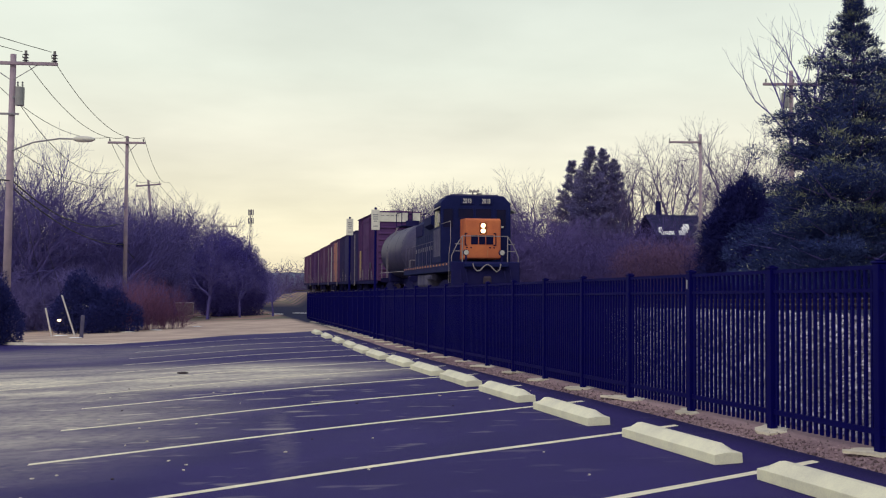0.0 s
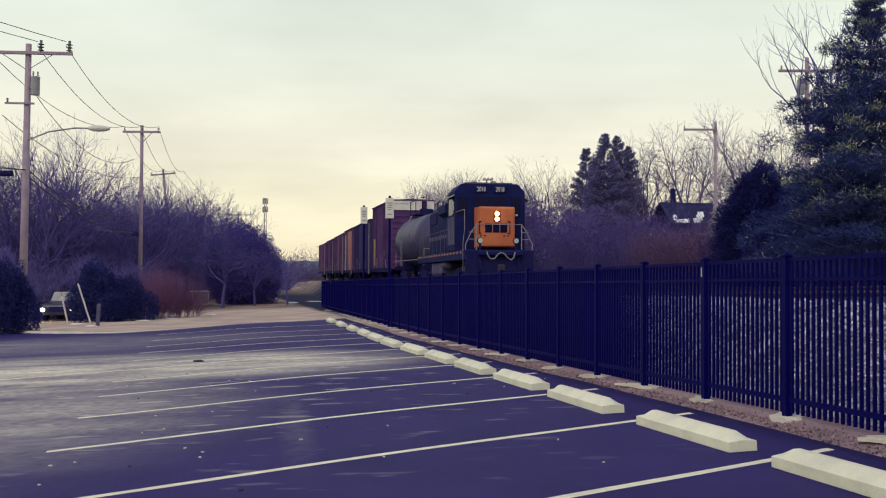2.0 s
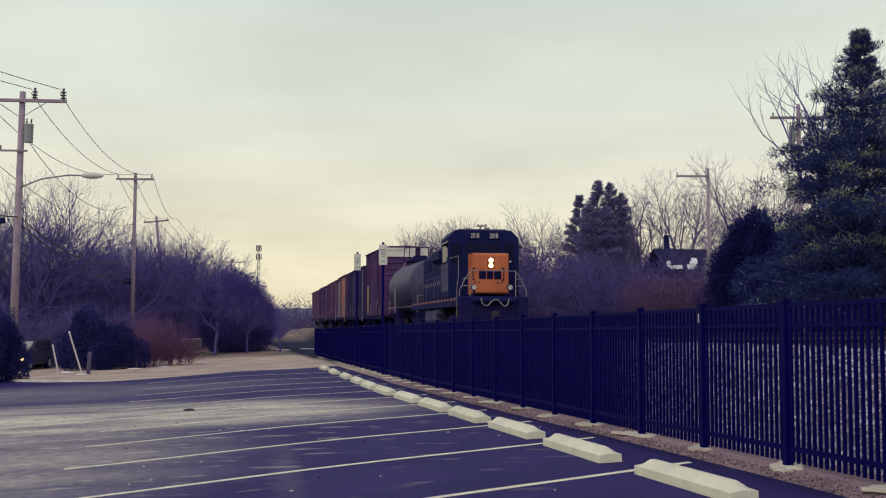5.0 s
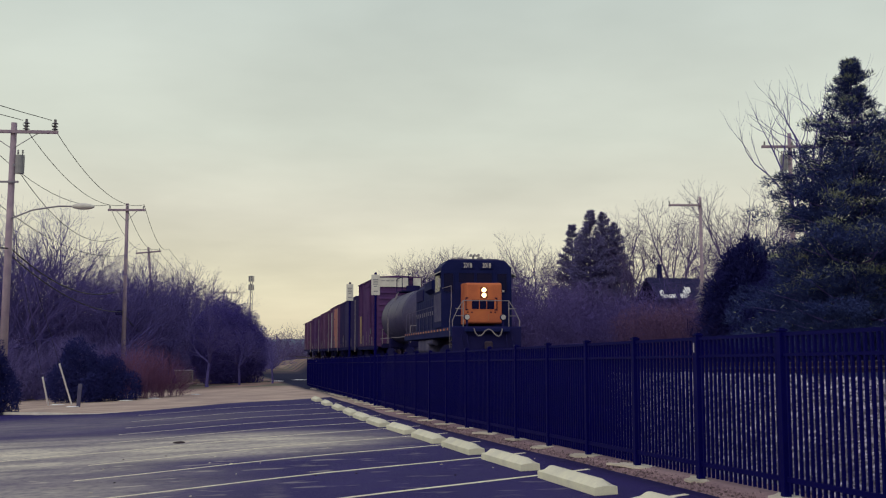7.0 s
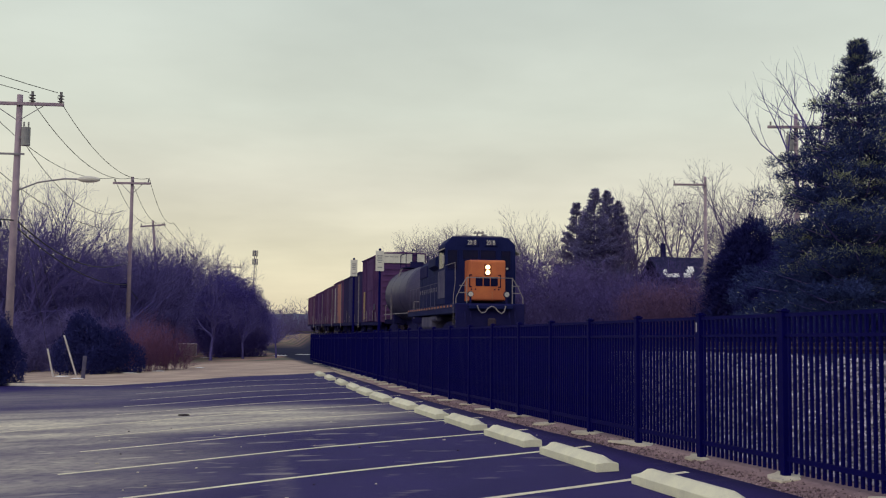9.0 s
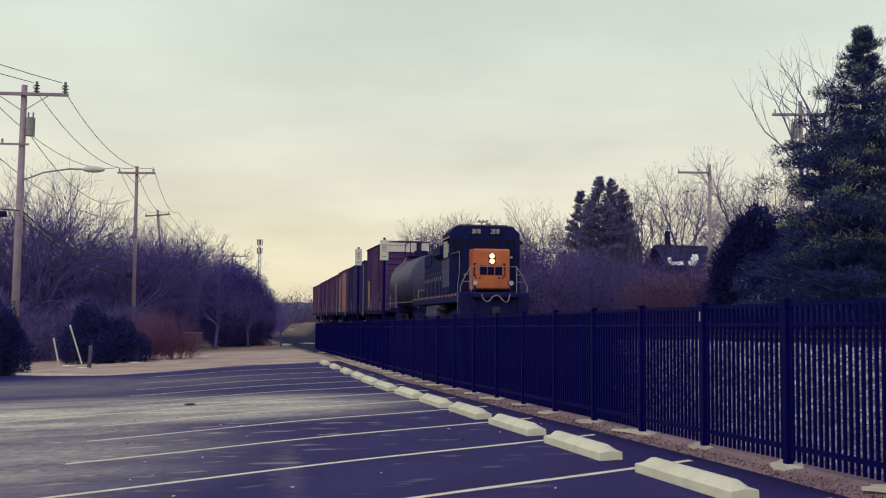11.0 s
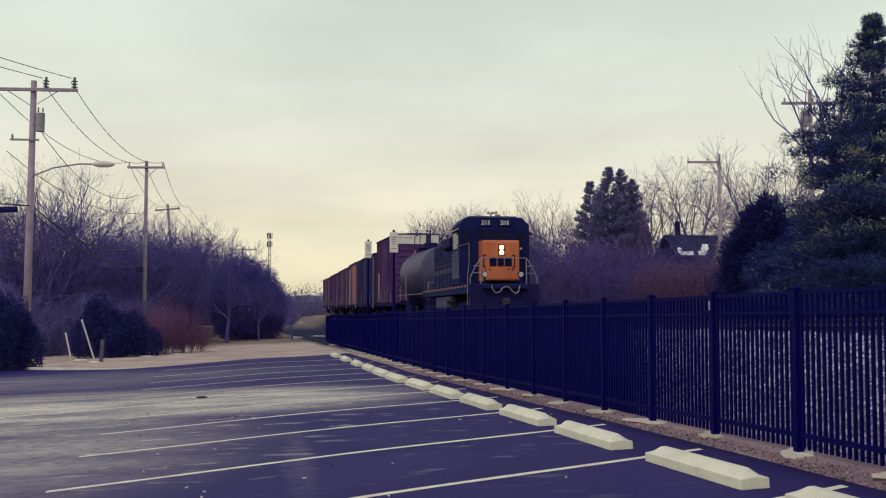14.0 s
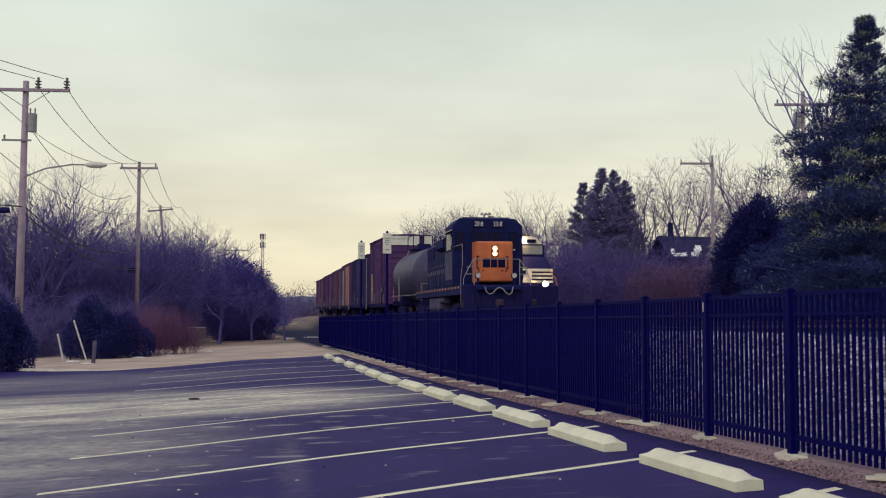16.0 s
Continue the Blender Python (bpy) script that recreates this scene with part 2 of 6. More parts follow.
def asphalt_material():
    m = mat("asphalt", (0.031, 0.0195, 0.128), (0.0215, 0.0136, 0.100), spec=0.10, rough=0.70, scale=0.7, fine=70, bump=0.5)
    nt = m.node_tree
    n, link = nt.nodes.new, nt.links.new
    bsdf = nt.nodes["Principled BSDF"]
    old = bsdf.inputs["Base Color"].links[0].from_socket
    coord = [x for x in nt.nodes if x.type == "TEX_COORD"][0]

    def spot(cx, cy, rx, ry, turn):
        """A soft ellipse, one in its middle."""
        mp = n("ShaderNodeMapping")
        mp.vector_type = "TEXTURE"
        mp.inputs["Location"].default_value, mp.inputs["Rotation"].default_value = (cx, cy, 0), (0, 0, radians(turn))
        mp.inputs["Scale"].default_value = (rx, ry, 100)
        link(coord.outputs["Object"], mp.inputs["Vector"])
        ln = n("ShaderNodeVectorMath")
        ln.operation = "LENGTH"
        link(mp.outputs[0], ln.inputs[0])
        mr = n("ShaderNodeMapRange")
        mr.interpolation_type = "SMOOTHSTEP"
        mr.inputs["From Min"].default_value, mr.inputs["From Max"].default_value = 1.0, 0.15
        link(ln.outputs["Value"], mr.inputs["Value"])
        return mr.outputs[0]

    def both(a, b, op):
        x = n("ShaderNodeMath")
        x.operation, x.use_clamp = op, True
        link(a, x.inputs[0])
        if isinstance(b, float):
            x.inputs[1].default_value = b
        else:
            link(b, x.inputs[1])
        return x.outputs[0]

    # dried road salt swept across the stalls in long streaks
    stretch = n("ShaderNodeMapping")
    stretch.inputs["Scale"].default_value, stretch.inputs["Rotation"].default_value = (0.42, 1.0, 1), (0, 0, radians(8))
    link(coord.outputs["Object"], stretch.inputs["Vector"])
    streak, grit, fleck = n("ShaderNodeTexNoise"), n("ShaderNodeTexNoise"), n("ShaderNodeTexNoise")
    for tex, sc, det in ((streak, 0.9, 7), (grit, 7.0, 5), (fleck, 3.2, 3)):
        tex.inputs["Scale"].default_value, tex.inputs["Detail"].default_value = sc, det
    link(stretch.outputs[0], streak.inputs["Vector"])
    link(coord.outputs["Object"], grit.inputs["Vector"])
    link(stretch.outputs[0], fleck.inputs["Vector"])
    area = both(spot(-9.2, 21.5, 7.6, 8.4, 10), spot(-4.6, 22.6, 5.6, 5.0, -12), "MAXIMUM")
    area = both(area, both(spot(-6.8, 14.0, 5.4, 8.0, 0), 0.55, "MULTIPLY"), "MAXIMUM")
    area = both(area, both(spot(-14.0, 33.0, 12.0, 8.0, 14), 0.28, "MULTIPLY"), "MAXIMUM")
    lean = n("ShaderNodeMapRange")
    lean.inputs["From Min"].default_value, lean.inputs["From Max"].default_value = 0.30, 0.62
    link(streak.outputs["Fac"], lean.inputs["Value"])
    body = both(area, both(both(lean.outputs[0], 0.66, "MULTIPLY"), 0.34, "ADD"), "MULTIPLY")
    thick = n("ShaderNodeMapRange")
    thick.inputs["From Min"].default_value, thick.inputs["From Max"].default_value = 0.25, 0.65
    link(grit.outputs["Fac"], thick.inputs["Value"])
    body = both(body, both(thick.outputs[0], 0.62, "MULTIPLY_ADD"), "MULTIPLY")
    # scattered flecks
    speck = n("ShaderNodeMapRange")
    speck.inputs["From Min"].default_value, speck.inputs["From Max"].default_value = 0.62, 0.70
    link(fleck.outputs["Fac"], speck.inputs["Value"])
    loose = both(both(speck.outputs[0], spot(-3.5, 18.0, 9.0, 15.0, 0), "MULTIPLY"), 0.30, "MULTIPLY")
    drip = both(both(spot(-1.75, 12.6, 0.26, 4.4, 9), thick.outputs[0], "MULTIPLY"), 0.09, "MULTIPLY")
    total = both(both(body, loose, "ADD"), drip, "ADD")
    mix = n("ShaderNodeMix")
    mix.data_type = "RGBA"
    link(total, mix.inputs["Factor"])
    link(old, mix.inputs["A"])
    mix.inputs["B"].default_value = (0.74, 0.68, 0.53, 1)
    link(mix.outputs["Result"], bsdf.inputs["Base Color"])
    return m


M_GROUND, M_ASPHALT = ground_material(), asphalt_material()


# ---- mesh helpers ----
def mesh_from(name, verts, faces, material):
    me = bpy.data.meshes.new(name)
    me.from_pydata([tuple(v) for v in verts], [], [tuple(f) for f in faces])
    me.materials.append(material)
    me.update()
    return me


def part(name, bm, material, parent=None, label="", smooth=False):
    """Links a bmesh as one mesh object under a thing or a part."""
    me = bpy.data.meshes.new(name)
    bm.to_mesh(me)
    bm.free()
    me.materials.append(material)
    if smooth:
        me.shade_smooth()
    ob = new(name, me)
    ob.parent = parent
    return tagged(ob, label)


def thing(name, label, category, m=None, group="", kind=""):
    ob = tagged(new(name), label, category, group, kind)
    ob.empty_display_size = 0.2
    if m is not None:
        ob.matrix_basis = m
    return ob


def box(bm, x0, x1, y0, y1, z0, z1, bevel=0.0):
    vs = bmesh.ops.create_cube(bm, size=1)["verts"]
    bmesh.ops.scale(bm, vec=(x1 - x0, y1 - y0, z1 - z0), verts=vs)
    bmesh.ops.translate(bm, vec=((x0 + x1) / 2, (y0 + y1) / 2, (z0 + z1) / 2), verts=vs)
    if bevel:
        bmesh.ops.bevel(bm, geom=list({e for v in vs for e in v.link_edges}), offset=bevel, segments=1, affect="EDGES", profile=0.5)
    return bm


def rod(bm, a, b, r, r2=None, n=8, caps=True):
    a, b = Vector(a), Vector(b)
    d = b - a
    m = Matrix.Translation((a + b) / 2) @ d.to_track_quat("Z", "Y").to_matrix().to_4x4()
    bmesh.ops.create_cone(bm, cap_ends=caps, segments=n, radius1=r, radius2=r if r2 is None else r2, depth=d.length, matrix=m)
    return bm


def pipe(bm, points, r, n=6):
    for a, b in zip(points, points[1:]):
        rod(bm, a, b, r, n=n)
    return bm


def prism(bm, outline, y0, y1):
    """An outline of (x, z) drawn out along y."""
    a = [bm.verts.new((x, y0, z)) for x, z in outline]
    b = [bm.verts.new((x, y1, z)) for x, z in outline]
    bm.faces.new(a)
    bm.faces.new(b[::-1])
    for i in range(len(a)):
        j = (i + 1) % len(a)
        bm.faces.new((a[j], a[i], b[i], b[j]))
    bmesh.ops.recalc_face_normals(bm, faces=bm.faces)
    return bm


def prism_x(bm, outline, x0, x1):
    """An outline of (y, z) drawn out along x."""
    a = [bm.verts.new((x0, y, z)) for y, z in outline]
    b = [bm.verts.new((x1, y, z)) for y, z in outline]
    bm.faces.new(a)
    bm.faces.new(b[::-1])
    for i in range(len(a)):
        j = (i + 1) % len(a)
        bm.faces.new((a[j], a[i], b[i], b[j]))
    bmesh.ops.recalc_face_normals(bm, faces=bm.faces)
    return bm


def B():
    return bmesh.new()


def tubes(segs, sides=3):
    """Tapered tubes as arrays from rows of (p0, p1, r0, r1)."""
    p0, p1 = np.array([s[0] for s in segs], float), np.array([s[1] for s in segs], float)
    r0, r1 = np.array([s[2] for s in segs]), np.array([s[3] for s in segs])
    d = p1 - p0
    d /= np.linalg.norm(d, axis=1, keepdims=True) + 1e-9
    ref = np.where(np.abs(d[:, 2:3]) < 0.9, [[0, 0, 1.0]], [[1.0, 0, 0]])
    a = np.cross(d, ref)
    a /= np.linalg.norm(a, axis=1, keepdims=True) + 1e-9
    b = np.cross(d, a)
    n, rings = len(segs), []
    for p, r in ((p0, r0), (p1, r1)):
        for k in range(sides):
            t = 2 * math.pi * k / sides
            rings.append(p + (a * math.cos(t) + b * math.sin(t)) * r[:, None])
    verts = np.stack(rings, 1).reshape(-1, 3)
    base = np.arange(n)[:, None] * 2 * sides
    faces = np.concatenate([base + np.array([k, (k + 1) % sides, sides + (k + 1) % sides, sides + k]) for k in range(sides)])
    return verts, faces


def ribbons(segs):
    """Fine tapered twigs, two triangles each, from rows of (p0, p1, r0, r1)."""
    p0, p1 = np.array([s[0] for s in segs], float), np.array([s[1] for s in segs], float)
    r0, r1 = np.array([s[2] for s in segs])[:, None], np.array([s[3] for s in segs])[:, None]
    d = p1 - p0
    d /= np.linalg.norm(d, axis=1, keepdims=True) + 1e-9
    side = np.cross(d, np.random.RandomState(len(segs)).normal(size=d.shape))
    side /= np.linalg.norm(side, axis=1, keepdims=True) + 1e-9
    verts = np.stack([p0 - side * r0, p0 + side * r0, p1 + side * r1, p1 - side * r1], 1).reshape(-1, 3)
    return verts, np.arange(len(segs))[:, None] * 4 + np.array([0, 1, 2, 3])


def joined(name, pieces, material):
    """One mesh from several (verts, faces) arrays."""
    verts, faces, k = [], [], 0
    for v, f in pieces:
        verts += v.tolist()
        faces += (f + k).tolist()
        k += len(v)
    return mesh_from(name, verts, faces, material)


def tube_mesh(name, segs, material, sides=3, fine=()):
    return joined(name, [tubes(segs, sides), *([ribbons(fine)] if fine else [])], material)


def cable_mesh(name, pts, r, material, sides=5):
    """One unbroken thin tube through the points."""
    pts = [Vector(p) for p in pts]
    verts, faces = [], []
    for i, p in enumerate(pts):
        d = (pts[min(i + 1, len(pts) - 1)] - pts[max(i - 1, 0)]).normalized()
        a = d.cross(Vector((0, 0, 1)) if abs(d.z) < 0.95 else Vector((1, 0, 0))).normalized()
        b = d.cross(a)
        for k in range(sides):
            t = 2 * math.pi * k / sides
            verts.append(p + (a * math.cos(t) + b * math.sin(t)) * r)
    for i in range(len(pts) - 1):
        for k in range(sides):
            j = (k + 1) % sides
            faces.append((i * sides + k, i * sides + j, (i + 1) * sides + j, (i + 1) * sides + k))
    return mesh_from(name, verts, faces, material)


def blade_arrays(pos, way, length, width, rng):
    n = len(pos)
    way = way / (np.linalg.norm(way, axis=1, keepdims=True) + 1e-9)
    side = np.cross(way, rng.normal(size=(n, 3)))
    side /= np.linalg.norm(side, axis=1, keepdims=True) + 1e-9
    L, Wd = (length * rng.uniform(0.6, 1.3, n))[:, None], (width * rng.uniform(0.7, 1.3, n))[:, None]
    mid = pos + way * L * 0.5
    v = np.stack([pos, mid + side * Wd, pos + way * L, mid - side * Wd], 1).reshape(-1, 3)
    return v, np.arange(n)[:, None] * 4 + np.array([0, 1, 2, 3])


def blades(name, pos, way, length, width, material, rng):
    """Many small leaf or needle blades, two triangles each, along way."""
    return joined(name, [blade_arrays(pos, way, length, width, rng)], material)


# ---- the lie of the land ----
def smooth(a, b, x):
    t = min(1.0, max(0.0, (x - a) / (b - a)))
    return t * t * (3 - 2 * t)


def uv_to_xy(u, v):
    """u: across the stalls to the fence; v: along the fence, away from the camera."""
    return 0.9755 * u - 0.2201 * v, 0.2201 * u + 0.9755 * v


def xy_to_uv(x, y):
    return 0.9755 * x + 0.2201 * y, -0.2201 * x + 0.9755 * y


def bend(v):
    """How far the fence and the stops swing towards the railway."""
    return 0.0375 * max(0.0, v - 30 + 4 * math.exp(-((v - 30) / 6) ** 2) * (v > 26) * 0.25)


TRACK = [(12.5, -12.0), (6.2, 22.0), (2.5, 44.5), (0.42, 62.4), (-1.75, 73.2), (-4.1, 85.0), (-16.0, 154.0), (-36.0, 262.0), (-75.0, 430.0)]


def spline(points, step=1.0):
    """Points of a smooth line through the given ones."""
    pts, out = [Vector((*p, 0)) for p in points], []
    ext = [2 * pts[0] - pts[1], *pts, 2 * pts[-1] - pts[-2]]
    for i in range(1, len(ext) - 2):
        p0, p1, p2, p3 = ext[i - 1 : i + 3]
        k = max(2, int((p2 - p1).length / step))
        for j in range(k):
            t = j / k
            out.append(0.5 * (2 * p1 + (p2 - p0) * t + (2 * p0 - 5 * p1 + 4 * p2 - p3) * t * t + (3 * p1 - p0 - 3 * p2 + p3) * t ** 3))
    return [*out, pts[-1]]


TRACK_LINE = spline(TRACK)
TRACK_UV = sorted((xy_to_uv(p.x, p.y)[::-1]) for p in TRACK_LINE)
RAIL_TOP = 1.10


TRACK_V, TRACK_U = np.array(TRACK_UV).T.copy()


def track_u(v):
    return float(np.interp(v, TRACK_V, TRACK_U))


def bed_z(v):
    return max(0.86, 1.66 - 0.02 * max(v, 0))


def ground_z(x, y):
    u, v = xy_to_uv(x, y)
    b = bend(min(v, 90))
    uc, vc = min(6.6 + b, max(-16, u)), min(66, max(-25, v))
    z = 0.037 * uc - 0.0115 * vc
    toe = max(6.95 + b, track_u(v) - 5.0)
    rise = smooth(toe, max(toe + 2.0, track_u(v) - 2.4), u)
    z += rise * (bed_z(v) - z)
    z += 0.15 * rise * smooth(track_u(v) + 1.3, track_u(v) + 2.1, u)
    z += 0.05 * max(0, u - 34) * smooth(0, 40, y) if u < 110 else 3.8 * smooth(0, 40, y)
    if u < -20:
        z += 0.015 * min(60, -20 - u)
    if y > 160:
        z -= 0.012 * min(500, y - 160)
    return z


def make_ground():
    us = [-1800, -900, -400, -200, -120, -80, -60, -45, -35, *np.arange(-28, 6, 1.0), *np.arange(6, 16, 0.25), *np.arange(16, 40, 1.0), 45, 52, 60, 75, 95, 130, 200, 400, 900, 1800]
    vs = [-900, -300, -120, -60, -30, *np.arange(-20, 120, 1.0), *np.arange(120, 300, 8.0), 340, 420, 550, 800, 1400, 2600]
    rng = np.random.RandomState(3)
    verts, faces = [], []
    for v in vs:
        for u in us:
            x, y = uv_to_xy(u, v)
            lot = -20 < u < 6.5 + bend(min(v, 90)) and -20 < v < 56
            rough = 0 if lot else (0.05 if y > 90 or u > 6 else 0.015) * noise.noise((x * 0.4, y * 0.4, 0))
            verts.append((x, y, ground_z(x, y) - (0.03 if lot else 0) + rough))
    w = len(us)
    for i in range(len(vs) - 1):
        for j in range(w - 1):
            a = i * w + j
            faces.append((a, a + 1, a + w + 1, a + w))
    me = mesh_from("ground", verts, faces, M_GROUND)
    me.shade_smooth()
    return tagged(new("ground", me), "bare tan gravel, soil and winter grass round the car park", "ground", kind="structure")


def lot_z(u, v):
    """The asphalt falls away from the fence and along it, with a slight crown across the stalls."""
    return 0.037 * max(-16, u) - 0.0115 * v + max(0.0, 0.030 + 0.0012 * (v - 17)) * math.exp(-(((u - 1.8) / 2.2) ** 2))


def far_edge(u):
    return float(np.interp(u, (-40, -20, -12, -8.6, -5.6, -3.3, -1.3, 1.0, 3.5, 6.0, 8), (70, 60, 53, 49.2, 45.0, 43.2, 44.0, 45.4, 47.5, 49.8, 51)))


def make_lot():
    """The asphalt sheet: its far edge bows, its edge by the fence follows the bend."""
    verts, faces = [], []
    us = [-40, -30, -22, -16, -12, -9, -7, -5, -4, -3, *np.arange(-2.5, 4.6, 0.5).tolist(), 5.0, 5.4, 5.8]
    rows = 40
    for i in range(rows + 1):
        for u in us:
            ve = far_edge(u)
            v = -22 + (ve + 22) * i / rows
            uu = u + bend(v) * smooth(0, 5, u)
            if u == 5.8:
                uu += 0.10 * noise.noise((v * 0.8, 3, 0)) + 0.05 * noise.noise((v * 3, 7, 0))
            x, y = uv_to_xy(uu, v + (0.3 * noise.noise((u * 2, 0, 5)) if i == rows else 0))
            verts.append((x, y, lot_z(uu, v)))
    w = len(us)
    for i in range(rows):
        for j in range(w - 1):
            a = i * w + j
            faces.append((a, a + 1, a + w + 1, a + w))
    me = mesh_from("parking_lot", verts, faces, M_ASPHALT)
    me.shade_smooth()
    ob = tagged(new("parking_lot", me), "dark purple-grey asphalt car park with dried salt streaks", "car park", kind="structure")
    sol = ob.modifiers.new("thickness", "SOLIDIFY")
    sol.thickness, sol.offset = 0.06, -1
    return ob


def strip(u0, v0, u1, v1, width, lift=0.004, n=14):
    """A thin painted strip on the asphalt."""
    verts, faces = [], []
    for i in range(n + 1):
        t = i / n
        u, v = u0 + (u1 - u0) * t, v0 + (v1 - v0) * t
        h = width / 2 * (1 + 0.12 * noise.noise((u * 3, v * 3, 0)))
        for s in (-1, 1):
            x, y = uv_to_xy(u, v + s * h)
            verts.append((x, y, lot_z(u, v + s * h) + lift))
    for i in range(n):
        faces.append((2 * i, 2 * i + 2, 2 * i + 3, 2 * i + 1))
    return verts, faces


# far end of each stop along the fence
STALLS = [8.0, 10.86, 13.92, 16.85, 19.7, 22.36, 25.2, 28.1, 31.05, 34.1, 37.7, 42.0]


def make_lines(lot):
    for i, v0 in enumerate(STALLS):
        at, right = v0 + 0.36, 5.62 + bend(v0)
        left = -9.5 if i == 6 else -1.62
        verts, faces = strip(left, at + 0.40 * (left - 4.83), right, at + 0.30 * (right - 4.83), 0.125, n=40)
        ob = new("stall_line", mesh_from("stall_line", verts, faces, M_PAINT_LINE))
        ob.parent = lot
    # low pale kerb along the far corner
    bm = B()
    rings = []
    for k in range(30):
        u = -24 + 21.5 * k / 29
        v = far_edge(u) - 0.1
        x, y = uv_to_xy(u, v)
        x2, y2 = uv_to_xy(u, v + 0.16)
        z, h = lot_z(max(-16, u), v), 0.10 * (1 - smooth(-6, -2.6, u))
        rings.append([bm.verts.new(p) for p in ((x, y, z - 0.05), (x, y, z + h), (x2, y2, z + h), (x2, y2, z - 0.05))])
    for a, b in zip(rings, rings[1:]):
        for i in range(3):
            bm.faces.new((a[i], a[i + 1], b[i + 1], b[i]))
    tagged(part("kerb", bm, M_KERB), "low worn pale concrete kerb at the gravel edge", "kerb", kind="structure")


def make_stop():
    """A cast concrete wheel stop, chamfered along the top and sloped at its ends; its length runs along y."""
    L, w, h = 2.08, 0.145, 0.172
    bm = B()
    outline = [(-w, 0), (-w * 0.98, 0.095), (-w * 0.2, h), (w * 0.2, h), (w * 0.98, 0.095), (w, 0)]
    rings = []
    for y, k in ((-L / 2, 0.0), (-L / 2 + 0.17, 1.0), (L / 2 - 0.17, 1.0), (L / 2, 0.0)):
        ring = []
        for x, z in outline:
            ring.append(bm.verts.new((x, y, z if z < 0.1 else 0.108 + (z - 0.108) * k)))
        rings.append(ring)
    for a, b in zip(rings, rings[1:]):
        for i in range(len(a) - 1):
            bm.faces.new((a[i], a[i + 1], b[i + 1], b[i]))
        bm.faces.new((a[-1], a[0], b[0], b[-1]))
    bm.faces.new(rings[0])
    bm.faces.new(rings[-1][::-1])
    bmesh.ops.recalc_face_normals(bm, faces=bm.faces)
    bmesh.ops.bevel(bm, geom=bm.edges[:], offset=0.006, segments=2, affect="EDGES", profile=0.6)
    ob = tagged(thing("wheel_stop", "pale cast-concrete wheel stop lying at the head of a stall", "wheel stop"), group="wheel stops along the fence")
    part("block", bm, M_CONCRETE, ob, smooth=False)
    return ob


def make_stops():
    first = make_stop()
    rng = random.Random(5)
    for i, v0 in enumerate([5.1, *STALLS, 46.4]):
        v = v0 - 1.05
        slope = math.degrees(math.atan2(bend(v + 1) - bend(v - 1), 2))
        u = 4.81 + bend(v0) + rng.uniform(-0.02, 0.02)
        x, y = uv_to_xy(u, v)
        m = pose(x, y, lot_z(u, v) + 0.002, -0.66, -2.1, 12.72 - slope + rng.uniform(-0.8, 0.8))
        if i == 0:
            first.matrix_basis = m
        else:
            copy_thing(first, m)


POST_V = [10.75 - 1.93 * 4 + 1.93 * i for i in range(37)]


